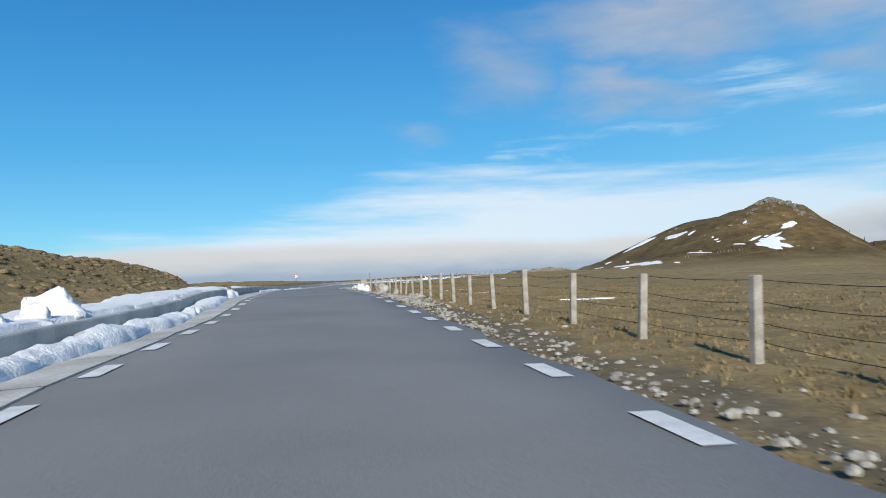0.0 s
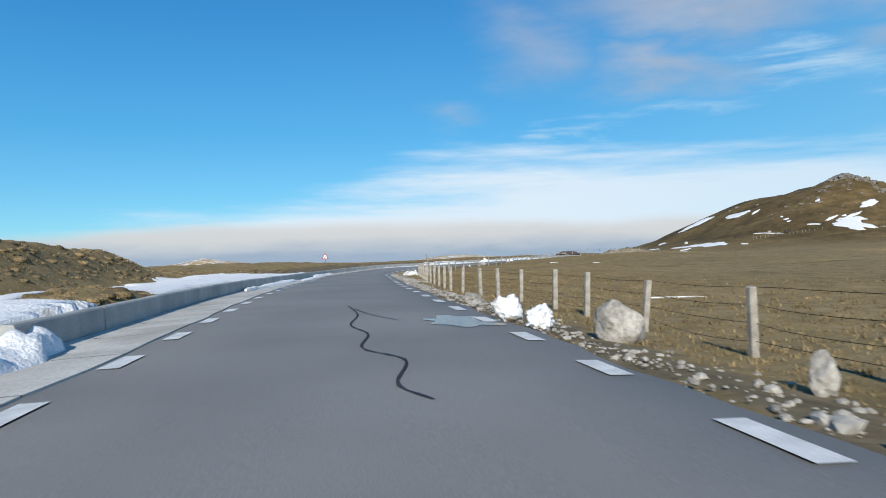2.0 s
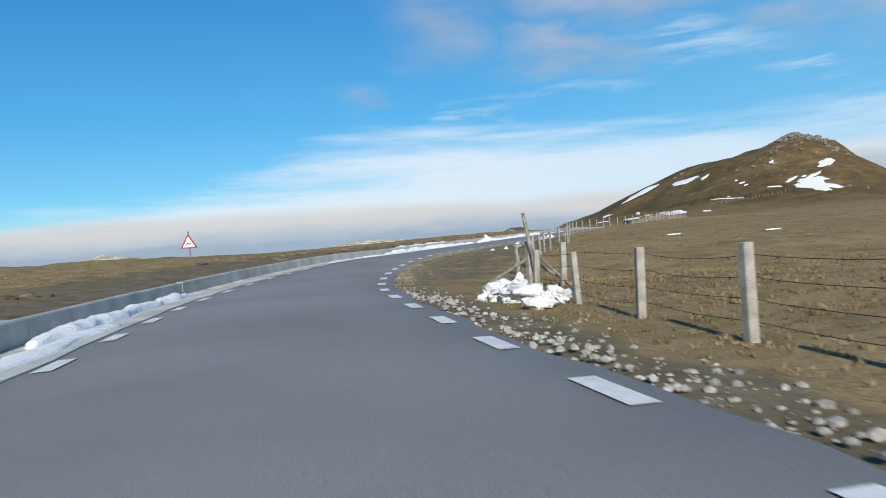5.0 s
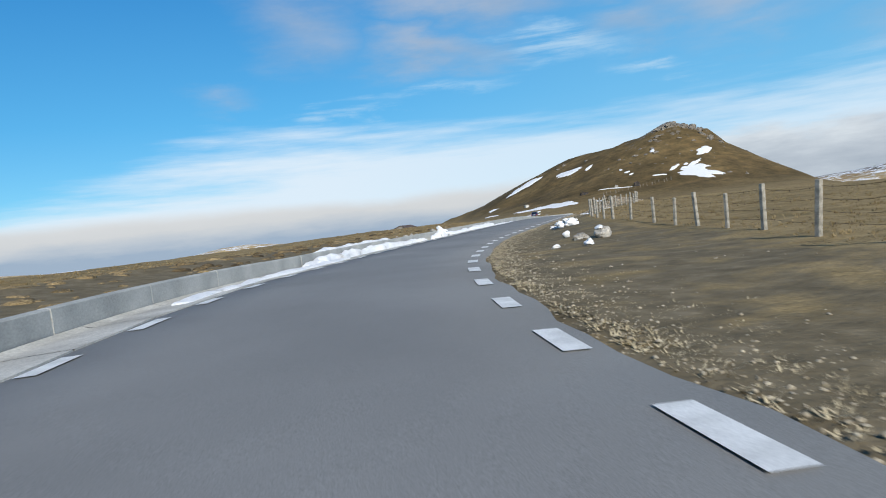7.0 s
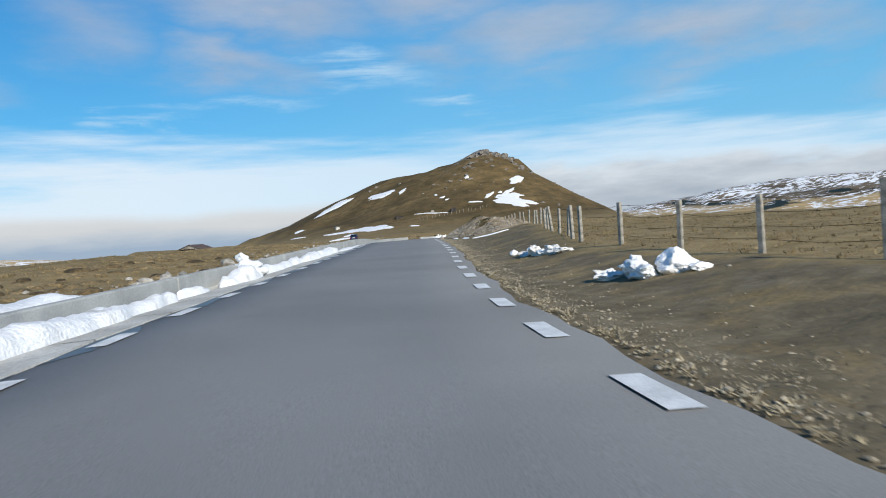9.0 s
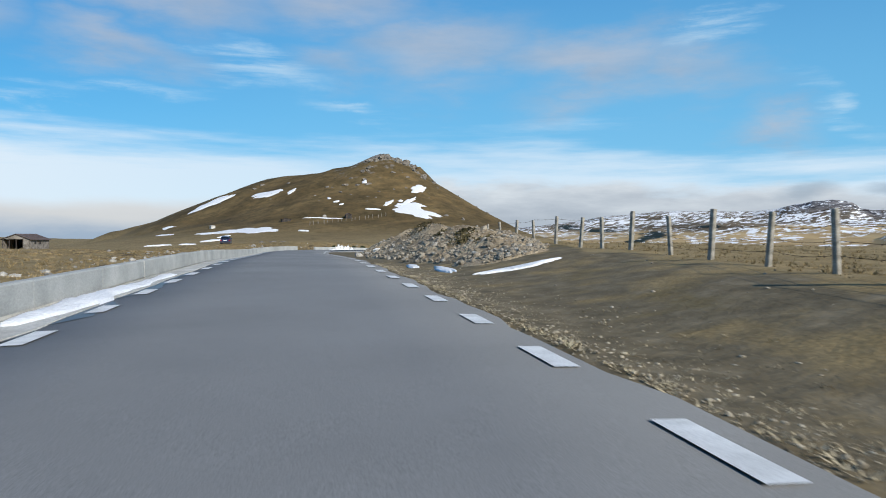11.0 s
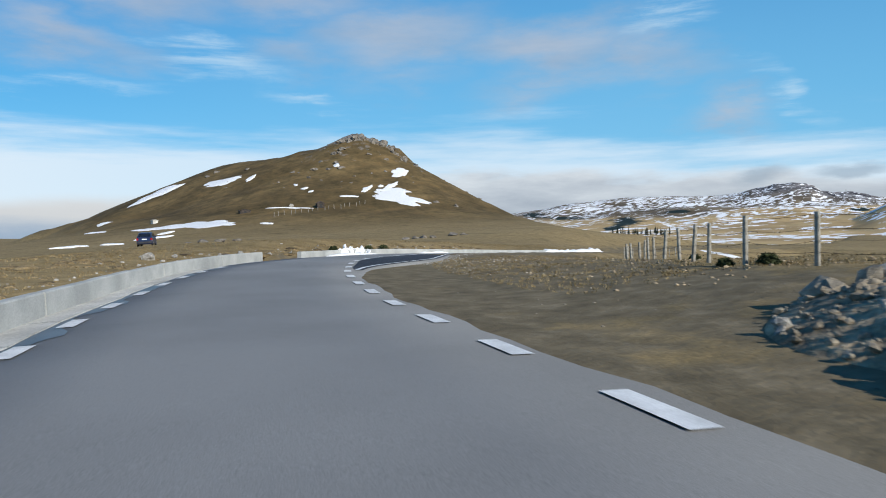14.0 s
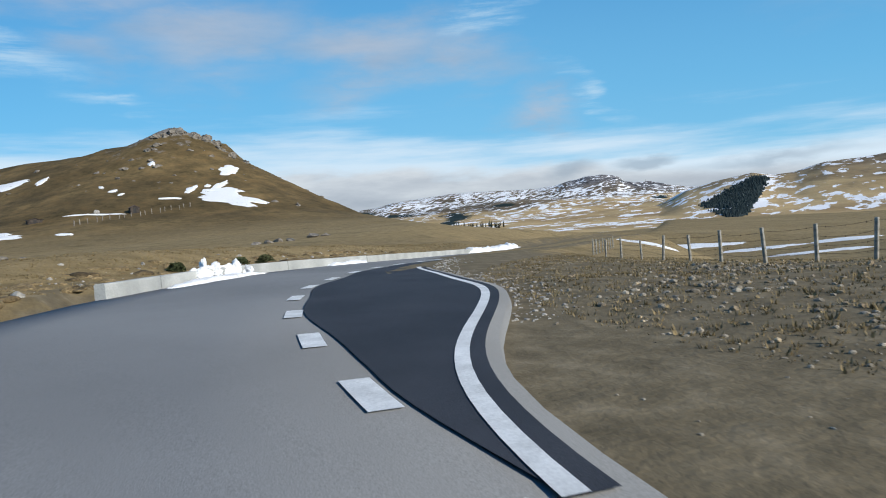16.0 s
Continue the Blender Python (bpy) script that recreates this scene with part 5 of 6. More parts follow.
def pole_mesh(length, r0, r1, seed, bend=0.05):
    bm = bmesh.new()
    rng = random.Random(seed)
    rings = []
    for k in range(9):
        t = k / 8
        r = r0 + (r1 - r0) * t
        cx, cy = bend * math.sin(t * 3.1), bend * 0.6 * math.sin(t * 4.3 + 1)
        rings.append([bm.verts.new((cx + r * math.cos(a) * rng.uniform(0.85, 1.1), cy + r * math.sin(a) * rng.uniform(0.85, 1.1), t * length)) for a in np.linspace(0, 6.283, 9)[:-1]])
    for p, q in zip(rings, rings[1:]):
        for i in range(8):
            bm.faces.new((p[i], p[(i + 1) % 8], q[(i + 1) % 8], q[i]))
    bm.faces.new(rings[-1])
    bm.faces.new(rings[0][::-1])
    return bm


def strut(name, a, b, r0, r1, mat, parent, seed):
    a, b = Vector(a), Vector(b)
    ob = link(name, pole_mesh((b - a).length, r0, r1, seed, 0.02), mat, parent)
    ob.matrix_basis = Matrix.Translation(a) @ (b - a).to_track_quat("Z", "Y").to_matrix().to_4x4()
    return ob


def gate_corner():
    g = thing("fence_corner", "braced corner post of weathered wood and concrete", "fence")
    c = Vector((-11.3, 106.0, 0))
    z = floor_at(c.x, c.y)
    strut("pole", (c.x + 0.12, c.y - 0.15, z - 0.3), (c.x - 0.28, c.y - 0.25, z + 2.3), 0.085, 0.06, M_WOOD, g, 1)
    post = link("post", post_mesh(1.45, 0.2), M_POST, g)
    post.matrix_basis = pose(c.x - 0.1, c.y + 0.05, z, 1, -1, 20)
    strut("brace", (c.x - 1.5, c.y + 0.9, z), (c.x - 0.12, c.y + 0.0, z + 0.95), 0.06, 0.05, M_WOOD, g, 2)
    strut("brace", (c.x + 1.2, c.y - 0.5, z - 0.05), (c.x + 0.05, c.y - 0.08, z + 0.75), 0.055, 0.05, M_WOOD, g, 3)
    strut("brace", (c.x + 0.9, c.y - 1.4, z - 0.05), (c.x + 0.02, c.y - 0.15, z + 1.1), 0.04, 0.035, M_WOOD, g, 4)
    second = link("post", post_mesh(1.35, 0.16), M_POST, g)
    second.matrix_basis = pose(c.x + 0.65, c.y - 1.0, z, 2, 1, 10)


gate_corner()
for n, (st, off, w, h) in enumerate([(101.2, 5.4, 0.55, 0.30), (102.2, 5.0, 0.5, 0.26), (100.4, 5.9, 0.42, 0.24), (103.0, 5.7, 0.4, 0.34), (99.6, 5.2, 0.36, 0.18)]):
    p = on_road(st, off)
    single("snow_block", p[0], p[1], (w, w * 0.75, h), 500 + n, M_DIRTY_SNOW, "gritty snow lump heaped at the fence corner", "snow block", 47 * n, rough=0.95, sink=0.16, sharp=True)

# ------------------------------------------------------------------ rubble heap in the lay-by


# tipped cones of the heap: station, offset, radius, height
CONES = [(217.0, 8.0, 3.3, 1.42), (220.2, 8.0, 3.6, 1.75), (222.6, 9.4, 3.0, 1.2), (214.0, 8.3, 3.3, 1.32), (224.4, 8.2, 3.0, 1.15), (229.0, 8.2, 3.6, 1.6), (226.6, 9.6, 3.0, 1.1), (232.2, 8.4, 2.8, 0.8), (211.0, 8.0, 2.7, 0.95), (208.0, 7.7, 2.9, 1.15), (205.2, 8.0, 2.4, 0.75), (212.0, 9.6, 2.8, 0.8), (202.6, 7.6, 2.0, 0.3)]


def heap_height(s, d):
    h = 0
    for cs, cd, r, top in CONES:
        q = np.hypot(s - cs, d - cd) / r
        h = h + (top * np.clip(1.06 - np.sqrt(q * q + 0.012), 0, 1)) ** 4
    return 0.94 * h**0.25


def rubble_heap():
    heap = thing("rubble_heap", "heap of excavated earth and broken grey rock beside the road", "rubble")
    ss, dd = np.arange(199, 236.1, 0.18), np.arange(3.7, 13.6, 0.18)
    S, D = np.meshgrid(ss, dd)
    P = np.array([on_road(s, 0) for s in ss])
    R = np.array([[np.interp(s, STATION, RIGHT[:, k]) for k in range(2)] for s in ss])
    X, Y = P[None, :, 0] + D * R[None, :, 0], P[None, :, 1] + D * R[None, :, 1]
    base = land(X, Y)[0]
    h = heap_height(S, D)
    rough = ease(h, 0.05, 0.5)
    Z = base - 0.12 + h + rough * (0.42 * bumps(X, Y, 2.0, 5, 21) + 0.5 * np.abs(bumps(X, Y, 0.7, 4, 22))) + 0.12 * ease(h, 0.01, 0.06)
    ob = grid_mesh("earth", X, Y, Z, M_SOIL)
    ob.parent = heap
    rng = np.random.RandomState(8)
    shapes = []
    for k in range(14):
        tmp = link("stone", lump_mesh(200 + k, (1, 0.72, 0.55), 0.3, 1, 1.0, True), M_DARK_STONE if k % 3 else M_STONE)
        shapes.append(tmp.data)
        bpy.data.objects.remove(tmp)
    verts, faces, count = [], [], 0
    made = 0
    for n in range(20000):
        i, j = rng.randint(len(dd)), rng.randint(len(ss))
        if h[i, j] < 0.06 or rng.rand() > 0.35 + 0.65 * ease(2.0 - h[i, j], 0, 1.6):
            continue
        near = D[i, j] < 10.5
        size = min(0.24, 0.018 + rng.gamma(1.0, 0.030)) * (1.0 + 0.9 * ease(0.8 - h[i, j], 0, 0.6) * (rng.rand() < 0.3))
        x, y, z = X[i, j] + rng.uniform(-0.1, 0.1), Y[i, j] + rng.uniform(-0.1, 0.1), Z[i, j]
        m = Matrix.LocRotScale((x, y, z + size * 0.15), Euler((rng.uniform(-0.7, 0.7), rng.uniform(-0.7, 0.7), rng.uniform(0, 6.3))), Vector((size, size, size)))
        if near and size > 0.13 and made < 290:
            st = new("stone", shapes[rng.randint(14)])
            st.parent, st.matrix_basis = heap, m
            made += 1
        else:
            src = shapes[rng.randint(14)]
            co = np.empty(len(src.vertices) * 3, dtype=np.float32)
            src.vertices.foreach_get("co", co)
            M = np.array(m)
            verts.append(co.reshape(-1, 3) @ M[:3, :3].T + M[:3, 3])
            faces += [tuple(count + v for v in p.vertices) for p in src.polygons]
            count += len(src.vertices)
    me = bpy.data.meshes.new("stone_litter")
    me.from_pydata(np.vstack(verts).tolist(), [], faces)
    me.materials.append(M_DARK_STONE)
    small = new("stone_litter", me)
    small.parent = heap
    small["kind"] = "stuff"
    for n, (s, d, r) in enumerate([(227.4, 4.5, 0.33), (214.2, 4.9, 0.15), (216.0, 5.1, 0.18), (219.0, 5.0, 0.2), (222.8, 5.0, 0.2), (207.0, 5.2, 0.16), (220.6, 5.3, 0.22), (225.2, 5.2, 0.18)]):
        p = on_road(s, d)
        single("boulder", p[0], p[1], (r, r * 0.8, r * 0.75), 240 + n, M_STONE, "pale rounded boulder at the foot of rubble", "boulder", 40 * n, sink=0.2, detail=4, smooth=True)


rubble_heap()
heap_snow = link("snow_block", lump_mesh(91, (0.42, 0.26, 0.14), 0.6, 4, 1.0, True), M_SNOW, smooth=True)
heap_snow.matrix_basis = pose(*on_road(225.6, 5.5, 0.42), -28, 10, 40)
tagged(heap_snow, "small sliver of white snow lodged on the rubble", "snow block")


def gravel(name, label, count, place, seed, mat, low, high, detail=0):
    """Loose stones strewn over the ground, joined into one mesh."""
    rng = np.random.RandomState(seed)
    bm = bmesh.new()
    bmesh.ops.create_icosphere(bm, subdivisions=1, radius=1)
    ball = np.array([v.co[:] for v in bm.verts])
    tri = np.array([[v.index for v in f.verts] for f in bm.faces])
    bm.free()
    s, d = place(rng, count)
    r = low + (high - low) * rng.rand(count) ** 3
    pos = np.array([on_road(a, b)[:2] for a, b in zip(s, d)])
    z = land(pos[:, 0], pos[:, 1])[0]
    out = []
    for k in range(count):
        v = ball * (1 + 0.35 * (rng.rand(len(ball), 1) - 0.5)) * r[k] * np.array([rng.uniform(0.8, 1.4), rng.uniform(0.7, 1.1), rng.uniform(0.45, 0.8)])
        a = rng.uniform(0, 6.28)
        c, q = math.cos(a), math.sin(a)
        out.append(np.stack([v[:, 0] * c - v[:, 1] * q + pos[k, 0], v[:, 0] * q + v[:, 1] * c + pos[k, 1], v[:, 2] + z[k] + r[k] * 0.2], 1))
    me = bpy.data.meshes.new(name)
    faces = (tri[None] + (np.arange(count) * len(ball))[:, None, None]).reshape(-1, 3)
    me.from_pydata(np.vstack(out).tolist(), [], faces.tolist())
    me.materials.append(mat)
    return tagged(new(name, me), label, "gravel", kind="stuff")


gravel("verge_gravel", "pale broken stone strewn along the road edge", 4200, lambda g, n: (g.uniform(-8, 106, n), 3.25 + np.abs(g.normal(0, 0.7, n))), 1, M_STONE, 0.012, 0.075)
gravel("verge_gravel", "coarse pale rubble ridge at the road edge", 700, lambda g, n: (np.r_[g.normal(80, 2.2, n // 2), g.normal(31, 3.0, n - n // 2)], 3.5 + np.abs(g.normal(0, 0.7, n))), 2, M_STONE, 0.03, 0.15)
gravel("lay_by_gravel", "tan gravel and dead straw on the lay-by edge", 7000, lambda g, n: (g.uniform(106, 206, n), 3.2 + np.abs(g.normal(0, 0.85, n))), 3, material("tan_gravel", [(0.22, 0.18, 0.12), (0.46, 0.40, 0.30)], 0.95, 3.0, 30, 0.2, 0.01), 0.008, 0.032)
gravel("lay_by_gravel", "scattered small stones on bare earth", 450, lambda g, n: (g.uniform(112, 262, n), g.uniform(4.5, 9.5, n)), 4, M_DARK_STONE, 0.01, 0.04)
gravel("bank_stones", "stones lying on the cut bank behind the wall", 500, lambda g, n: (g.uniform(150, 300, n), -(5.0 + np.abs(g.normal(0, 1.2, n)))), 5, M_STONE, 0.02, 0.13)
gravel("verge_gravel", "loose stones in the inside of the bend", 800, lambda g, n: (g.uniform(245, 285, n), 6.6 + np.abs(g.normal(0, 2.0, n))), 6, M_DARK_STONE, 0.012, 0.05)


gravel("verge_gravel", "pale crushed rubble along the fresh asphalt", 700, lambda g, n: (lambda s: (s, np.array([wide_right(a) for a in s]) + 0.1 + np.abs(g.normal(0, 0.55, n))))(g.uniform(260, 284, n)), 7, M_STONE, 0.012, 0.055)
gravel("clods", "dark clods and broken stone on the churned ground inside the bend", 1500, lambda g, n: (g.uniform(238, 300, n), 6.5 + g.rand(n) ** 0.7 * 10), 8, M_SOIL, 0.015, 0.075)
gravel("clods", "low heaps of rubble on the churned ground", 500, lambda g, n: (np.r_[g.normal(262, 1.6, n // 2), g.normal(268, 2.0, n - n // 2)], np.r_[g.normal(9.6, 0.8, n // 2), g.normal(12.5, 0.9, n - n // 2)]), 9, M_DARK_STONE, 0.012, 0.08)


def tufts(name, label, count, place, seed, low, high, mat=None, lay_by=False, lie=1.0):
    """Dry grass: bunches of narrow bent blades, joined into one mesh."""
    rng = np.random.RandomState(seed)
    s, d = place(rng, count)
    pos = np.array([on_road(a, b)[:2] for a, b in zip(s, d)])
    z, bare, _, _ = land(pos[:, 0], pos[:, 1])
    keep = (rng.rand(count) > bare * 1.25) & ((d < 0) | (d > fence_offset(s) - 0.3) | (s < 104)) | lay_by
    pos, z = pos[keep], z[keep]
    n, blades = len(pos), 7
    hgt = (low + (high - low) * rng.rand(n) ** 2)[:, None]
    ang = rng.uniform(0, 6.283, (n, blades))
    lean = rng.uniform(0.15, 0.75, (n, blades)) * hgt * lie
    wide = rng.uniform(0.006, 0.016, (n, blades)) + hgt * 0.05 / lie
    off = rng.uniform(0, 0.07, (n, blades)) + hgt * 0.12
    ca, sa = np.cos(ang), np.sin(ang)
    bx, by = pos[:, :1] + off * ca, pos[:, 1:] + off * sa
    z0 = np.repeat(z[:, None], blades, 1) - 0.02
    v0 = np.stack([bx - sa * wide, by + ca * wide, z0], -1)
    v1 = np.stack([bx + sa * wide, by - ca * wide, z0], -1)
    v2 = np.stack([bx + ca * lean, by + sa * lean, z0 + hgt * rng.uniform(0.6, 1.0, (n, blades))], -1)
    V = np.stack([v0, v1, v2], 2).reshape(-1, 3).astype(np.float32)
    me = bpy.data.meshes.new(name)
    me.vertices.add(len(V))
    me.vertices.foreach_set("co", V.ravel())
    me.loops.add(len(V))
    me.loops.foreach_set("vertex_index", np.arange(len(V), dtype=np.int32))
    me.polygons.add(len(V) // 3)
    me.polygons.foreach_set("loop_start", np.arange(0, len(V), 3, dtype=np.int32))
    me.polygons.foreach_set("loop_total", np.full(len(V) // 3, 3, dtype=np.int32))
    me.update(calc_edges=True)
    me.materials.append(mat or M_STRAW)
    return tagged(new(name, me), label, "grass", kind="stuff")


M_STRAW = material("straw", [(0.175, 0.130, 0.066), (0.31, 0.236, 0.126)], 0.95, 0.5, 9.0, 0, fine_amount=0.3, spec=0.1)
tufts("grass_tufts", "tussocks of dry yellow pasture grass beyond the fence", 30000, lambda g, n: (g.uniform(2, 112, n), 4.4 + np.abs(g.normal(0, 11, n))), 1, 0.04, 0.15)
tufts("grass_tufts", "tussocks of dry grass round the lay-by", 26000, lambda g, n: (g.uniform(104, 300, n), 7.0 + np.abs(g.normal(0, 14, n))), 2, 0.04, 0.14)
tufts("grass_tufts", "dry brown grass on the bank behind the wall", 32000, lambda g, n: (g.uniform(0, 262, n), -(5.2 + np.abs(g.normal(0, 8, n)))), 3, 0.04, 0.13)
tufts("grass_tufts", "dry golden grass on the meadow outside the bend", 22000, lambda g, n: (g.uniform(258, 325, n), -(4.6 + np.abs(g.normal(0, 12, n)))), 4, 0.03, 0.11)
tufts("grass_tufts", "sparse dead grass on the churned ground inside the bend", 9000, lambda g, n: (g.uniform(240, 305, n), 6.5 + np.abs(g.normal(0, 5, n))), 7, 0.03, 0.12, None, True)


M_DEAD_STRAW = material("dead_straw", [(0.30, 0.245, 0.150), (0.56, 0.475, 0.315)], 0.95, 1.2, 12, 0, fine_amount=0.3, spec=0.1)
tufts("flattened_straw", "pale flattened dead straw between road and lay-by", 9000, lambda g, n: (g.uniform(112, 208, n), 3.35 + np.abs(g.normal(0, 0.75, n)) + 0.5 * (g.rand(n) < 0.35)), 6, 0.02, 0.06, M_DEAD_STRAW, True, 4.0)


def mounds(name, label, category, rows, seed, mat, low, high, squash, sink):
    """Low rounded clumps half sunk in the bank, joined into one mesh; rows of first and last station, nearest and farthest distance behind the wall, count."""
    rng = np.random.RandomState(seed)
    s = np.concatenate([rng.uniform(a, b, n) for a, b, _, _, n in rows])
    q = np.concatenate([rng.uniform(c, d, n) for _, _, c, d, n in rows])
    bm = bmesh.new()
    bmesh.ops.create_icosphere(bm, subdivisions=2, radius=1)
    ball = np.array([v.co[:] for v in bm.verts])
    tri = np.array([[v.index for v in f.verts] for f in bm.faces])
    bm.free()
    p = np.array([on_road(a, float(wall_offset(min(a, 264))) - b) for a, b in zip(s, q)])
    z = land(p[:, 0], p[:, 1])[0]
    verts, faces = [], []
    for k in range(len(p)):
        r = low + (high - low) * rng.rand() ** 1.6
        v = ball * (1 + 0.22 * (rng.rand(len(ball), 1) - 0.5)) * r * np.array([rng.uniform(0.9, 1.7), rng.uniform(0.9, 1.7), squash * rng.uniform(0.7, 1.2)])
        verts.append(v + np.array([p[k, 0], p[k, 1], z[k] - r * sink]))
        faces.append(tri + k * len(ball))
    me = bpy.data.meshes.new(name)
    me.from_pydata(np.vstack(verts).tolist(), [], np.vstack(faces).tolist())
    me.polygons.foreach_set("use_smooth", np.ones(len(me.polygons), dtype=bool))
    me.materials.append(mat)
    tagged(new(name, me), label, category, kind="stuff")


M_HEATHER = material("heather", [(0.055, 0.040, 0.022), (0.17, 0.12, 0.06)], 0.95, 1.5, 12, 0.8, 0.05, fine_amount=0.5)
M_TUSSOCK = material("tussock", [(0.120, 0.086, 0.043), (0.310, 0.226, 0.116)], 0.95, 1.4, 14, 1.0, 0.08, fine_amount=0.45)
mounds("heather", "low brown heather clumps on the banks", "heather", [(78, 112, 3.0, 9, 90), (140, 178, 0.9, 6, 90), (262, 300, 1.0, 3, 40)], 5, M_HEATHER, 0.10, 0.28, 0.6, 0.05)
mounds("tussocks", "rounded tussocks of dry brown grass on the bank", "grass", [(-6, 48, 2.3, 15, 1700), (48, 112, 4.0, 20, 1700), (46, 56, 1.0, 3.2, 90), (130, 262, 0.9, 9, 700), (266, 300, 0.8, 3.5, 200)], 6, M_TUSSOCK, 0.10, 0.27, 0.55, 0.22)


def bushes():
    """Low juniper: many short twigs with small leaves round a low centre."""
    leaf = material("juniper", [(0.030, 0.040, 0.018), (0.085, 0.095, 0.045)], 0.95, 2.0, 14, 0.0, fine_amount=0.5, spec=0.1)
    rng = np.random.RandomState(15)
    spots = [(*on_road(240.7, 12.1)[:2], 0.3), (*on_road(241.8, 11.6)[:2], 0.22), (*on_road(250.3, 15.7)[:2], 0.22), (*on_road(283.0, -5.2)[:2], 0.5), (*on_road(281.2, -5.4)[:2], 0.42), (*on_road(276.8, -5.4)[:2], 0.4)]
    for x, y, r in spots:
        n = 900
        th, up = rng.uniform(0, 6.283, n), rng.rand(n)
        rad = r * np.sqrt(rng.rand(n)) * np.sqrt(1 - 0.75 * up)
        c = np.stack([x + rad * np.cos(th), y + rad * np.sin(th), floor_at(x, y) + 0.75 * r * up * (1 - 0.45 * (rad / r) ** 2) + 0.02], 1)
        a, b = rng.normal(0, 0.035, (2, n, 3))
        V = np.stack([c - a, c + b, c + a], 1).reshape(-1, 3)
        me = bpy.data.meshes.new("bush")
        me.from_pydata(V.tolist(), [], np.arange(3 * n).reshape(-1, 3).tolist())
        me.materials.append(leaf)
        tagged(new("bush", me), "low dark green juniper bush in dry grass", "bush")


bushes()


def heap_plants():
    """Torn sods and heather along the crest of the rubble, and straw on its back."""
    rng = np.random.RandomState(25)
    leaf = material("torn_sod", [(0.045, 0.038, 0.020), (0.120, 0.100, 0.050)], 0.95, 2.0, 14, 0.0, fine_amount=0.5, spec=0.1)
    V = []
    for cs, cd, w in [(219.0, 7.6, 0.7), (220.2, 7.9, 0.9), (221.4, 8.1, 0.8), (217.4, 7.9, 0.5), (222.6, 8.6, 0.6), (208.0, 7.6, 0.6), (207.0, 7.2, 0.5), (229.6, 8.4, 0.4), (209.6, 7.4, 0.45), (213.6, 7.6, 0.4), (205.6, 7.6, 0.5)]:
        n = 420
        st, of = cs + rng.normal(0, w * 0.55, n), cd + rng.normal(0, w * 0.45, n)
        p = np.array([on_road(a, b) for a, b in zip(st, of)])
        z = land(p[:, 0], p[:, 1])[0] + heap_height(st, of) - 0.02 + rng.rand(n) * 0.26 * w
        c = np.stack([p[:, 0], p[:, 1], z], 1)
        a, b = rng.normal(0, 0.04, (2, n, 3))
        V.append(np.stack([c - a, c + b + [0, 0, 0.04], c + a], 1).reshape(-1, 3))
    V = np.vstack(V)
    me = bpy.data.meshes.new("torn_sod")
    me.from_pydata(V.tolist(), [], np.arange(len(V)).reshape(-1, 3).tolist())
    me.materials.append(leaf)
    tagged(new("torn_sod", me), "dark torn turf and heather on the crest of the rubble", "turf", kind="stuff")


heap_plants()

# ------------------------------------------------------------------ signs, buildings, the parked car
M_SIGN_WHITE = material("sign_white", [(0.74, 0.74, 0.72), (0.82, 0.82, 0.80)], 0.5, 3, 40, 0.0, fine_amount=0.05)
M_SIGN_RED = material("sign_red", [(0.30, 0.04, 0.045), (0.46, 0.07, 0.075)], 0.55, 6, 40, 0.0, fine_amount=0.15)
M_BLACK = material("black_paint", [(0.012, 0.012, 0.012), (0.03, 0.03, 0.03)], 0.6, 6, 40, 0.0)
M_STEEL = material("galvanised_steel", [(0.13, 0.12, 0.11), (0.25, 0.24, 0.23)], 0.6, 8, 60, 0.0, metal=0.5)


def prism(outline, thick, y0=0.0):
    """An outline in x and z, thickened along y."""
    bm = bmesh.new()
    a = [bm.verts.new((x, y0, z)) for x, z in outline]
    b = [bm.verts.new((x, y0 + thick, z)) for x, z in outline]
    bm.faces.new(a)
    bm.faces.new(b[::-1])
    for i in range(len(a)):
        j = (i + 1) % len(a)
        bm.faces.new((a[j], a[i], b[i], b[j]))
    return bm


def rounded_triangle(side, r, n=6):
    h = side * math.sqrt(3) / 2
    corners = [(-side / 2, -h / 3), (side / 2, -h / 3), (0, 2 * h / 3)]
    out = []
    for k, (x, z) in enumerate(corners):
        length = math.hypot(x, z)
        cx, cz = x * (1 - 2 * r / length), z * (1 - 2 * r / length)
        mid = math.atan2(z, x)
        out += [(cx + r * math.cos(mid + t), cz + r * math.sin(mid + t)) for t in np.linspace(-math.pi / 3, math.pi / 3, n)]
    return out


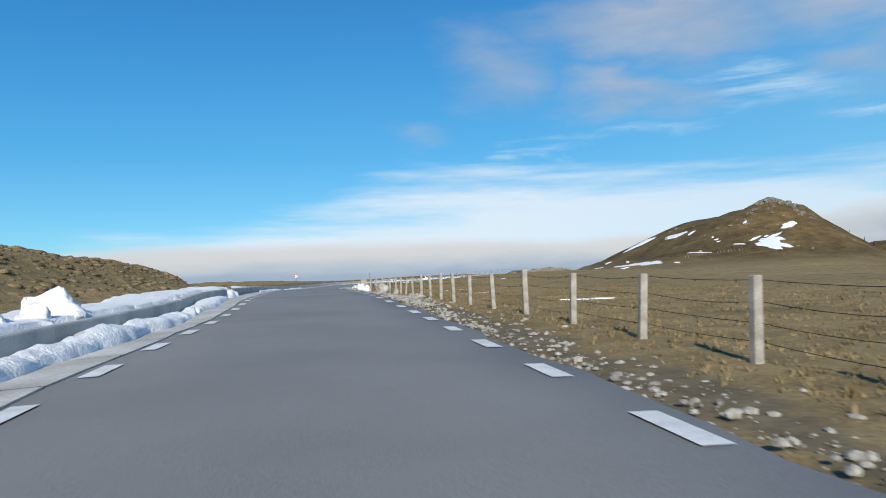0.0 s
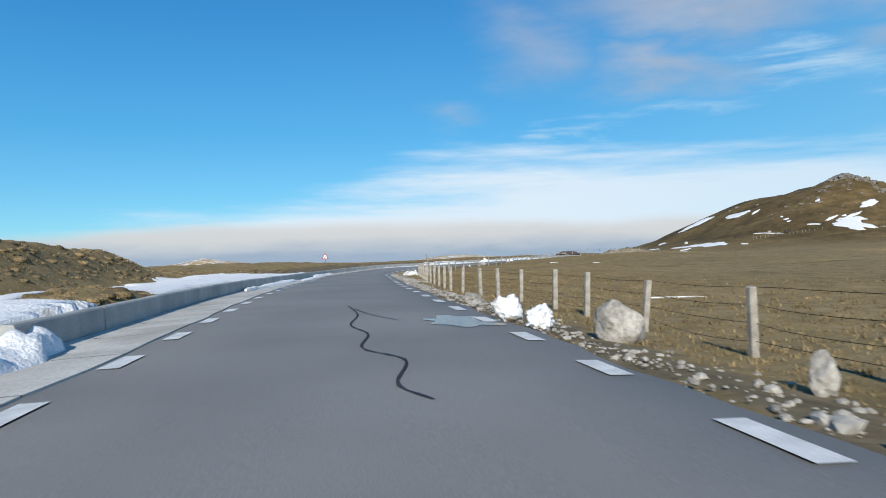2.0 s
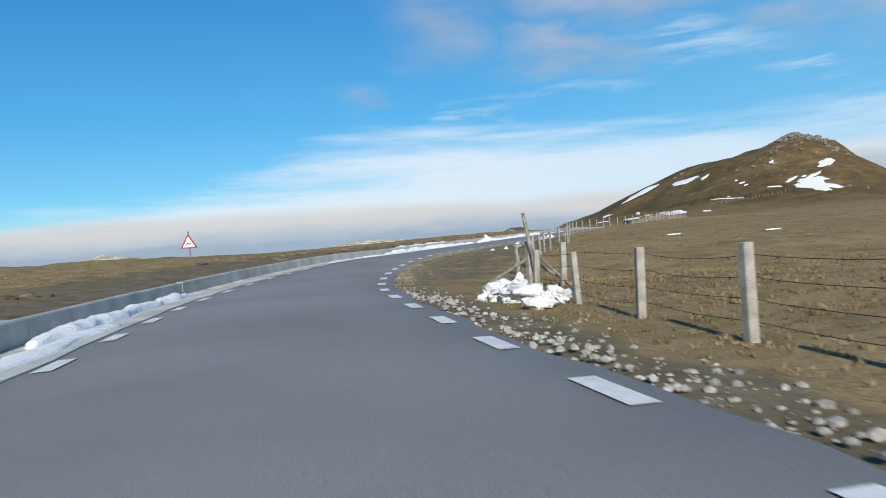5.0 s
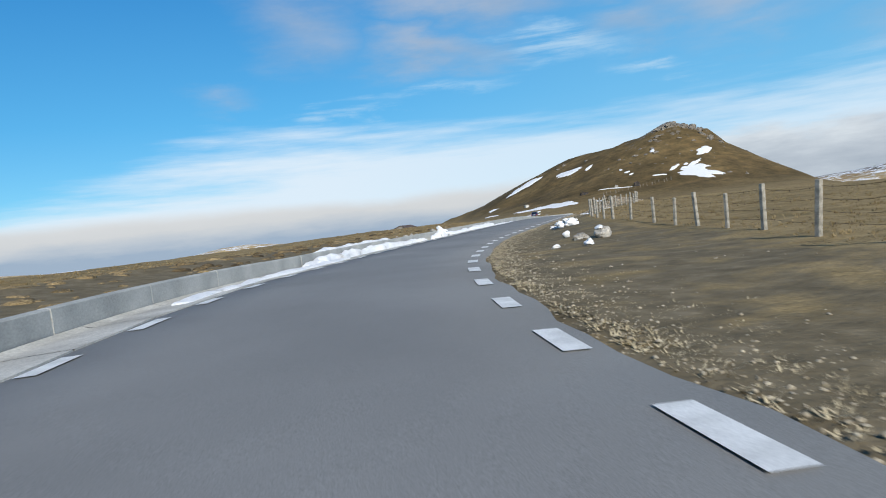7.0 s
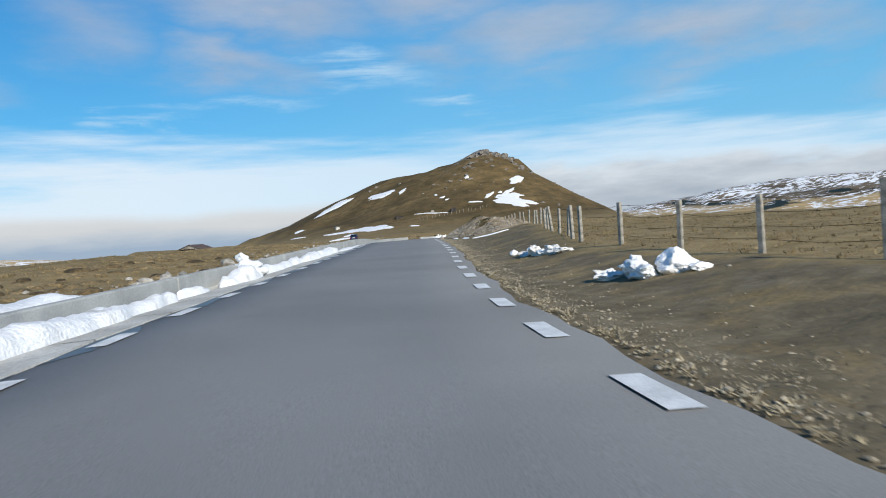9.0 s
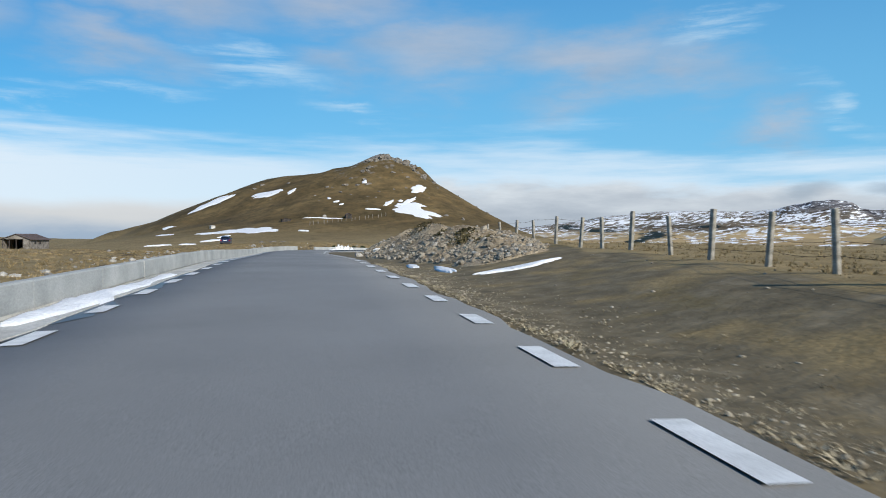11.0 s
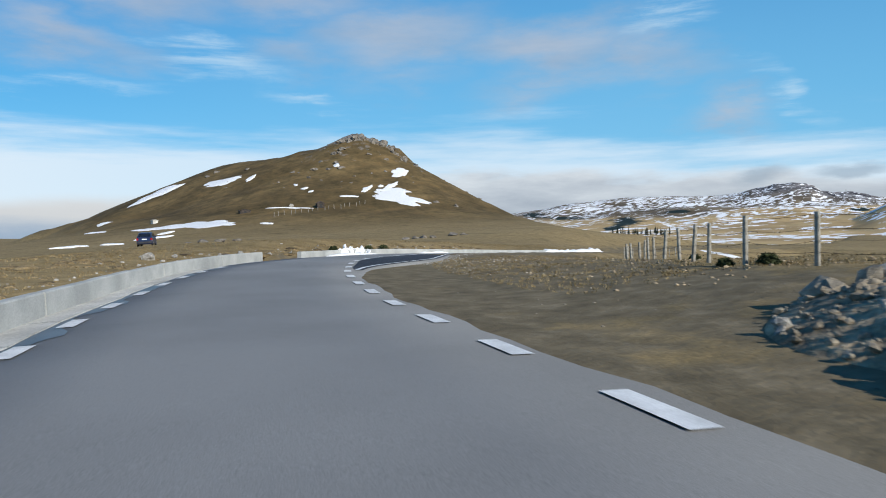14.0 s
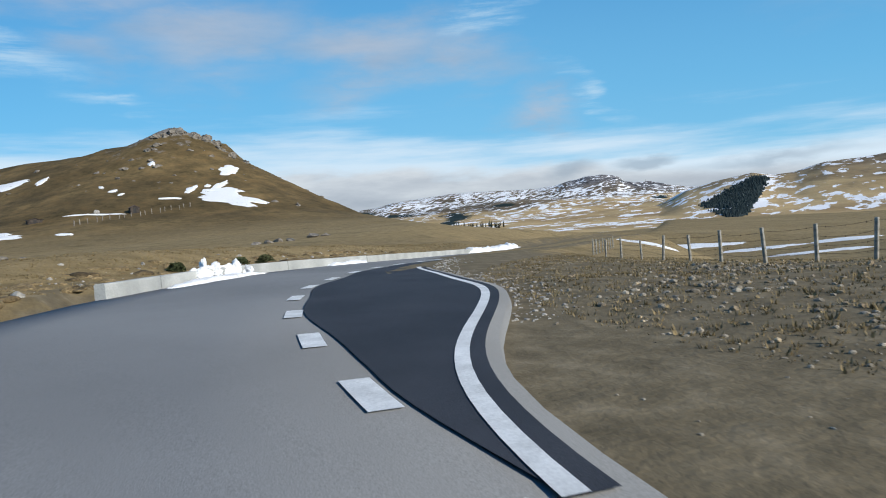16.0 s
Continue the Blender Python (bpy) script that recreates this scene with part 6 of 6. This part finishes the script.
def road_sign():
    x, y = -27.0, 124.7
    sign = thing("road_sign", "red-bordered triangular bend warning sign on a thin leaning pole", "road sign", at=pose(x, y, floor_at(x, y), 0, -1.5, -3))
    pole = link("pole", pole_mesh(2.02, 0.03, 0.03, 3, 0.0), M_STEEL, sign)
    pole.location = (0, 0.06, -0.15)
    cap = link("reflector", prism([(-0.03, 1.86), (0.03, 1.86), (0.02, 1.96), (-0.02, 1.96)], 0.03, 0.04), M_BLACK, sign)
    plate = link("plate", prism(rounded_triangle(0.98, 0.045), 0.02), M_SIGN_RED, sign, "faded red border")
    plate.location = (0, 0.0, 1.28)
    link("face", prism(rounded_triangle(0.70, 0.03), 0.006, -0.007), M_SIGN_WHITE, plate, "white face")
    line = [(-0.10, -0.14), (-0.105, -0.03), (-0.05, 0.015), (0.0, -0.02), (0.05, -0.045), (0.085, 0.0), (0.085, 0.14)]
    bm = bmesh.new()
    prev = None
    for k, (u, v) in enumerate(line):
        p, q = line[max(k - 1, 0)], line[min(k + 1, len(line) - 1)]
        t = Vector((q[0] - p[0], q[1] - p[1])).normalized() * 0.026
        now = [bm.verts.new((u - t.y, -0.011, v + t.x)), bm.verts.new((u + t.y, -0.011, v - t.x))]
        if prev:
            bm.faces.new((prev[0], prev[1], now[1], now[0]))
        prev = now
    link("symbol", bm, M_BLACK, plate, "black double bend symbol")


road_sign()


def box(bm, lo, hi):
    vs = [bm.verts.new((x, y, z)) for x in (lo[0], hi[0]) for y in (lo[1], hi[1]) for z in (lo[2], hi[2])]
    for f in ((0, 1, 3, 2), (4, 6, 7, 5), (0, 4, 5, 1), (2, 3, 7, 6), (0, 2, 6, 4), (1, 5, 7, 3)):
        bm.faces.new([vs[i] for i in f])


def boxes(*pairs):
    bm = bmesh.new()
    for lo, hi in pairs:
        box(bm, lo, hi)
    bmesh.ops.recalc_face_normals(bm, faces=bm.faces)
    return bm


M_PLANK = material("grey_planks", [(0.14, 0.12, 0.10), (0.30, 0.27, 0.235)], 0.9, 1.2, 18, 0.3, 0.02, fine_amount=0.3)
M_ROOF = material("rusty_roof", [(0.075, 0.055, 0.048), (0.16, 0.115, 0.10)], 0.85, 0.8, 14, 0.2, 0.02, fine_amount=0.25)
M_DARK_WOOD = material("dark_wood", [(0.03, 0.025, 0.022), (0.075, 0.06, 0.05)], 0.9, 1.5, 20, 0.3, 0.02)


def barn():
    x, y = 44.8, 413.0
    b = thing("barn", "open-fronted wooden barn with a low rusty gable roof", "barn", at=pose(x, y, -2.2, 0, 0, -32) @ Matrix.Scale(0.85, 4))
    w, l, e, top = 4.6, 8.0, 2.35, 4.15
    link("side_wall", boxes(((-w, -l, -2.2), (-w + 0.15, l, e))), M_PLANK, b)
    link("side_wall", boxes(((w - 0.15, -l, -2.2), (w, l, e))), M_PLANK, b)
    link("back_wall", boxes(((-w, l - 0.15, -2.2), (w, l, e))), M_PLANK, b)
    for u in (-4.4, -2.2, 0.0, 2.2, 4.2):
        link("post", boxes(((u - 0.12, -l, -2.2), (u + 0.12, -l + 0.24, e + 0.2))), M_DARK_WOOD, b)
    link("front_boards", boxes(((2.3, -l + 0.02, -2.2), (w - 0.16, -l + 0.16, e))), M_PLANK, b)
    link("gable", prism([(-w, e), (w, e), (0, top - 0.12)], 0.14, -l), M_PLANK, b, "weathered grey gable boards")
    for sx in (-1, 1):
        bm = bmesh.new()
        pts = [(0, top), (sx * (w + 0.7), e - 0.28)]
        a = [bm.verts.new((p[0], q, p[1] + t)) for q in (-l - 0.6, l + 0.5) for t in (0, 0.12) for p in pts]
        for f in ((0, 1, 3, 2), (4, 6, 7, 5), (0, 4, 5, 1), (2, 3, 7, 6), (0, 2, 6, 4), (1, 5, 7, 3)):
            bm.faces.new([a[i] for i in f])
        bmesh.ops.recalc_face_normals(bm, faces=bm.faces)
        link("roof", bm, M_ROOF, b)
    link("window", boxes(((w - 0.02, -4.6, 0.6), (w + 0.03, -3.4, 1.5))), M_BLACK, b)
    link("window", boxes(((w - 0.02, -0.6, 0.6), (w + 0.03, 0.6, 1.5))), M_BLACK, b)


barn()


def small_house(name, x, y, size, turn, wall, roof, label, category):
    z = floor_at(x, y)
    h = thing(name, label, category, at=pose(x, y, z, 0, 0, turn))
    w, l, e, top = size
    link("wall", boxes(((-w, -l, -0.6), (w, l, e))), wall, h)
    for sx in (-1, 1):
        bm = bmesh.new()
        a = [bm.verts.new((p, q, v + t)) for q in (-l - 0.2, l + 0.2) for t in (0.01, 0.1) for p, v in ((0, top), (sx * (w + 0.25), e - 0.1))]
        for f in ((0, 1, 3, 2), (4, 6, 7, 5), (0, 4, 5, 1), (2, 3, 7, 6), (0, 2, 6, 4), (1, 5, 7, 3)):
            bm.faces.new([a[i] for i in f])
        bmesh.ops.recalc_face_normals(bm, faces=bm.faces)
        link("roof", bm, roof, h)
    link("gable", prism([(-w, e), (w, e), (0, top)], 0.1, -l), wall, h)
    if category != "cabin":
        link("door", boxes(((-0.45, -l - 0.03, -0.1), (0.4, -l + 0.02, 0.92 * e))), M_BLACK, h)
    return h


small_house("cabin", 125.0, 466.5, (0.95, 0.8, 1.15, 1.3), 5, M_GUTTER, M_GUTTER, "tiny off-white cabin on the hill's lower slope", "cabin")
small_house("shepherd_hut", 170.3, 427.0, (1.3, 1.1, 1.5, 2.2), -20, M_DARK_WOOD, M_ROOF, "dark wooden shepherd hut at the hill foot", "hut")
small_house("shed", 150.0, 446.0, (2.0, 1.0, 0.9, 1.4), -15, M_DARK_WOOD, M_DARK_WOOD, "low dark wooden sheep shed on the slope", "shed")
fence([(150 + 2.1 * k, 425.5 - 0.35 * k + (0.6 if k % 3 else -0.4)) for k in range(18)], "pen_fence", "rough wooden sheep pen fence on the hillside", 1.5, (0.2, 0.7), 41, M_WOOD, 0.16)
single("rock", 163.5, 436, (1.1, 0.8, 0.85), 301, M_STONE, "pale pointed rock above the sheep pen", "rock", 10, sharp=True)


def parked_car():
    paint = material("dark_blue_paint", [(0.010, 0.020, 0.060), (0.014, 0.026, 0.075)], 0.28, 2, 30, 0.0, fine_amount=0.05, spec=0.6)
    glass = material("car_glass", [(0.010, 0.013, 0.018), (0.016, 0.02, 0.026)], 0.08, 2, 30, 0.0, spec=0.8)
    tyre = material("tyre", [(0.012, 0.012, 0.012), (0.03, 0.03, 0.03)], 0.9, 6, 30, 0.1)
    lamp = material("tail_lamp", [(0.25, 0.012, 0.014), (0.35, 0.02, 0.02)], 0.25, 4, 30, 0.0)
    plate = material("plate_white", [(0.68, 0.68, 0.66), (0.78, 0.78, 0.76)], 0.5, 4, 30, 0.0)
    x, y = 61.0, 303.0
    car = thing("parked_car", "dark blue estate car parked on the dry grass", "car", at=pose(x, y, floor_at(x, y) + 0.03, 0.5, -1.0, -28) @ Matrix.Diagonal((1.1, 1.05, 1.22, 1)))

    def loft(sections):
        bm = bmesh.new()
        rings = []
        for yy, pts in sections:
            full = pts + [(-u, v) for u, v in pts[::-1]]
            rings.append([bm.verts.new((u, yy, v)) for u, v in full])
        for p, q in zip(rings, rings[1:]):
            n = len(p)
            for i in range(n):
                bm.faces.new((p[i], q[i], q[(i + 1) % n], p[(i + 1) % n]))
        bm.faces.new(rings[0])
        bm.faces.new(rings[-1][::-1])
        bmesh.ops.recalc_face_normals(bm, faces=bm.faces)
        return bm

    def low(w, z0, z1, k=0.0):
        return [(w * 0.9, z0), (w, z0 + 0.12), (w, (z0 + z1) / 2), (w * 0.985, z1 - 0.06), (w * 0.93 - k, z1)]

    link("body", loft([(-2.12, low(0.74, 0.32, 0.62)), (-2.08, low(0.82, 0.28, 0.80)), (-1.98, low(0.86, 0.24, 0.93)), (-1.2, low(0.87, 0.22, 0.94)), (0.3, low(0.87, 0.22, 0.93)), (1.2, low(0.86, 0.22, 0.90)), (1.85, low(0.82, 0.25, 0.78)), (2.1, low(0.70, 0.32, 0.60))]), paint, car, smooth=False)

    def cab(w0, w1, z1):
        return [(w0, 0.90), (w0 * 0.985, 1.0), (w1 + 0.03, z1 - 0.07), (w1 * 0.9, z1)]

    link("cabin", loft([(-1.96, cab(0.80, 0.76, 0.98)), (-1.70, cab(0.81, 0.62, 1.38)), (-1.35, cab(0.82, 0.63, 1.44)), (-0.3, cab(0.82, 0.64, 1.46)), (0.35, cab(0.82, 0.63, 1.42)), (1.15, cab(0.80, 0.70, 0.96))]), paint, car)
    bm = bmesh.new()
    bm.faces.new([bm.verts.new(v) for v in ((-0.66, -1.945, 1.03), (0.66, -1.945, 1.03), (0.56, -1.735, 1.345), (-0.56, -1.735, 1.345))])
    bmesh.ops.translate(bm, verts=bm.verts, vec=(0, -0.02, 0.01))
    link("rear_window", bm, glass, car)
    for sx in (-1, 1):
        for y0, y1, y2, y3 in ((-1.45, -0.55, -0.6, -1.3), (-0.45, 0.75, 0.25, -0.48)):
            bm = bmesh.new()
            bm.faces.new([bm.verts.new(v) for v in ((sx * 0.825, y0, 1.0), (sx * 0.825, y1, 1.0), (sx * 0.69, y2, 1.36), (sx * 0.69, y3, 1.36))])
            link("side_window", bm, glass, car)
        link("tail_lamp", boxes(((min(sx * 0.62, sx * 0.85), -2.11, 0.66), (max(sx * 0.62, sx * 0.85), -1.98, 0.88))), lamp, car, "red tail lamp")
        link("mirror", boxes(((min(sx * 0.84, sx * 1.0), 0.42, 0.95), (max(sx * 0.84, sx * 1.0), 0.56, 1.08))), paint, car)
        for yy in (-1.3, 1.28):
            bm = bmesh.new()
            bmesh.ops.create_cone(bm, cap_ends=True, segments=20, radius1=0.31, radius2=0.31, depth=0.2, matrix=Matrix.Translation((sx * 0.76, yy, 0.31)) @ Matrix.Rotation(math.pi / 2, 4, "Y"))
            wheel = link("wheel", bm, tyre, car)
            bm = bmesh.new()
            bmesh.ops.create_cone(bm, cap_ends=True, segments=16, radius1=0.19, radius2=0.17, depth=0.03, matrix=Matrix.Translation((sx * 0.87, yy, 0.31)) @ Matrix.Rotation(math.pi / 2, 4, "Y"))
            link("rim", bm, M_STEEL, wheel)
    link("number_plate", boxes(((-0.27, -2.125, 0.70), (0.27, -2.09, 0.82))), plate, car, "white plate with a dark bar")
    link("bumper", boxes(((-0.8, -2.17, 0.36), (0.8, -2.02, 0.54))), material("grey_bumper", [(0.03, 0.03, 0.035), (0.05, 0.05, 0.055)], 0.6, 4, 30, 0.0), car)


parked_car()

# ------------------------------------------------------------------ rocks on the hill and the meadow


def outcrops():
    rng = random.Random(77)
    summit = [(229.0, 488.8, 2.6), (231.6, 488.2, 2.2), (233.6, 488.6, 3.0), (235.2, 484.8, 2.4), (226.0, 489.6, 1.9), (238.6, 481.5, 2.6), (242.0, 479.6, 2.8), (244.6, 477.2, 2.4), (247.0, 478.6, 2.2), (243.6, 471.6, 1.9), (246.0, 468.0, 1.7), (243.2, 464.6, 1.5), (248.5, 462.0, 1.4)]
    flank = [(220.3, 482.3, 1.8), (217.0, 480.0, 1.4), (214.7, 481.1, 1.6), (206.6, 480.5, 1.5), (199.9, 475.1, 1.4), (206.9, 464.2, 1.9), (194.1, 483.7, 1.3), (191.5, 466.7, 1.1), (231.3, 463.2, 1.4), (227.0, 470.0, 1.2), (212.1, 408.6, 1.5), (217.4, 403.4, 1.3), (209.0, 471.0, 1.7), (203.0, 468.5, 1.3), (183.6, 536.6, 1.6), (178.0, 535.0, 1.3), (190.1, 518.6, 1.4)]
    for k in range(40):
        r, a = 10 + 62 * rng.random() ** 0.7, math.radians(rng.uniform(150, 285))
        flank.append((PEAK[0] + r * math.sin(a), PEAK[1] + r * math.cos(a), rng.uniform(0.3, 0.85)))
    for n, (x, y, r) in enumerate(summit):
        single("outcrop", x, y, (r * 1.5, r * 1.15, r * 1.0), 320 + n, M_HILL_ROCK, "cracked grey crag crowning the hilltop", "rock", 53 * n, sink=0.62, rough=0.85, detail=3, group="rocks on the hill", sharp=True)
    for n, (x, y, r) in enumerate(flank):
        single("outcrop", x, y, (r * 1.4, r * 1.1, r * 0.7), 350 + n, M_HILL_ROCK, "grey rock outcrop on the grassy hill", "rock", 37 * n, sink=0.60, rough=0.8, detail=2, group="rocks on the hill", sharp=True)
    for n, (x, y, r) in enumerate([(108.6, 307.6, 0.8), (110.6, 307.2, 0.9), (112.6, 307.4, 1.0), (114.6, 307.0, 0.9), (124.0, 311.0, 1.3), (126.0, 310.2, 0.9), (61.5, 292.0, 0.5), (63.0, 291.2, 0.8), (64.8, 290.6, 0.9), (66.6, 289.8, 0.7), (68.0, 289.4, 0.5)]):
        single("rock", x, y, (r * 1.1, r * 0.8, r * 0.42), 400 + n, M_HILL_ROCK, "weathered pale rock half sunk in meadow grass", "rock", 23 * n, sink=0.3, rough=0.45, detail=2, group="rocks in the meadow", sharp=True)
    for n, (s, d, r) in enumerate([(162.6, -5.2, 0.2), (163.4, -5.3, 0.26), (164.4, -5.2, 0.24), (165.2, -5.4, 0.28), (166.2, -5.3, 0.2), (171.5, -5.6, 0.32), (258.5, -6.2, 0.38), (260.6, -6.0, 0.22), (266.0, -5.2, 0.3), (268.5, -4.8, 0.22), (109.4, -5.0, 0.3)]):
        p = on_road(s, d)
        single("rock", p[0], p[1], (r, r * 0.75, r * 0.6), 430 + n, M_STONE, "pale rock lying behind the roadside wall", "rock", 31 * n, sink=0.25, rough=0.5, detail=2, sharp=True)


outcrops()


def conifer_parts():
    m_bark = material("bark", [(0.05, 0.035, 0.025), (0.10, 0.075, 0.055)], 0.95, 3, 20, 0.2)
    m_needle = material("needles", [(0.010, 0.018, 0.012), (0.030, 0.048, 0.028)], 0.95, 0.8, 5, 0.0, fine_amount=0.5)
    tree = thing("conifer", "dark green spruce at the edge of distant meadows", "tree", "spruces in the valley")
    link("trunk", pole_mesh(9.0, 0.22, 0.03, 5, 0.05), m_bark, tree)
    rng = random.Random(9)
    bm = bmesh.new()
    for k in range(170):
        t = rng.random() ** 0.8
        z, r = 1.0 + t * 8.2, (1 - t) * 2.1 + 0.15
        a = rng.uniform(0, 6.283)
        out = Vector((math.cos(a), math.sin(a), 0))
        side = Vector((-out.y, out.x, 0)) * rng.uniform(0.25, 0.5) * (1.1 - t)
        root, tip = Vector((0, 0, z)), out * r * rng.uniform(0.7, 1.15) + Vector((0, 0, z - r * rng.uniform(0.25, 0.5)))
        mid = (root + tip) / 2 + Vector((0, 0, 0.15))
        bm.faces.new([bm.verts.new(v) for v in (root, mid + side, tip, mid - side)])
    link("crown", bm, m_needle, tree)
    return tree


def valley_trees():
    rng = random.Random(12)
    first = conifer_parts()
    hub = Vector((36, 226, 0))
    depsgraph = bpy.context.evaluated_depsgraph_get()
    n = 0
    for k in range(46):
        az = math.radians(rng.choice([rng.uniform(58.6, 61.6), rng.uniform(58.2, 62.6), rng.uniform(61.6, 62.8)]))
        r = rng.uniform(760, 830)
        x, y = hub.x + r * math.sin(az), hub.y + r * math.cos(az)
        hit, place, *_ = scene.ray_cast(depsgraph, Vector((x, y, 400)), Vector((0, 0, -1)))
        m = pose(x, y, place.z if hit else -16, 0, 0, rng.uniform(0, 360)) @ Matrix.Scale(rng.uniform(0.55, 1.05), 4)
        if n == 0:
            first.matrix_basis = m
        else:
            ob = copy_thing(first, m)
            ob.matrix_basis = m
        n += 1
    for x, y, k in ((290.0, 471.0, 0.34), (294.5, 468.0, 0.40), (283.0, 476.0, 0.22), (300.0, 462.0, 0.26)):
        m = pose(x, y, floor_at(x, y) - 0.1, 0, 0, 40 * x) @ Matrix.Scale(k, 4)
        ob = copy_thing(first, m)
        ob.matrix_basis = m
        tagged(ob, "small dark spruce on the stony hill shoulder", "tree")


valley_trees()


def mast():
    az, r = math.radians(74.6), 3300
    x, y = 36 + r * math.sin(az), 226 + r * math.cos(az)
    hit, place, *_ = scene.ray_cast(bpy.context.evaluated_depsgraph_get(), Vector((x, y, 600)), Vector((0, 0, -1)))
    m = thing("radio_mast", "thin grey radio mast on the distant summit", "mast", at=(x, y, place.z if hit else 150))
    link("shaft", pole_mesh(34, 1.6, 0.5, 2, 0.0), M_STEEL, m)
    link("crossarm", boxes(((-5, -0.6, 22), (5, 0.6, 23.4))), M_STEEL, m)


mast()
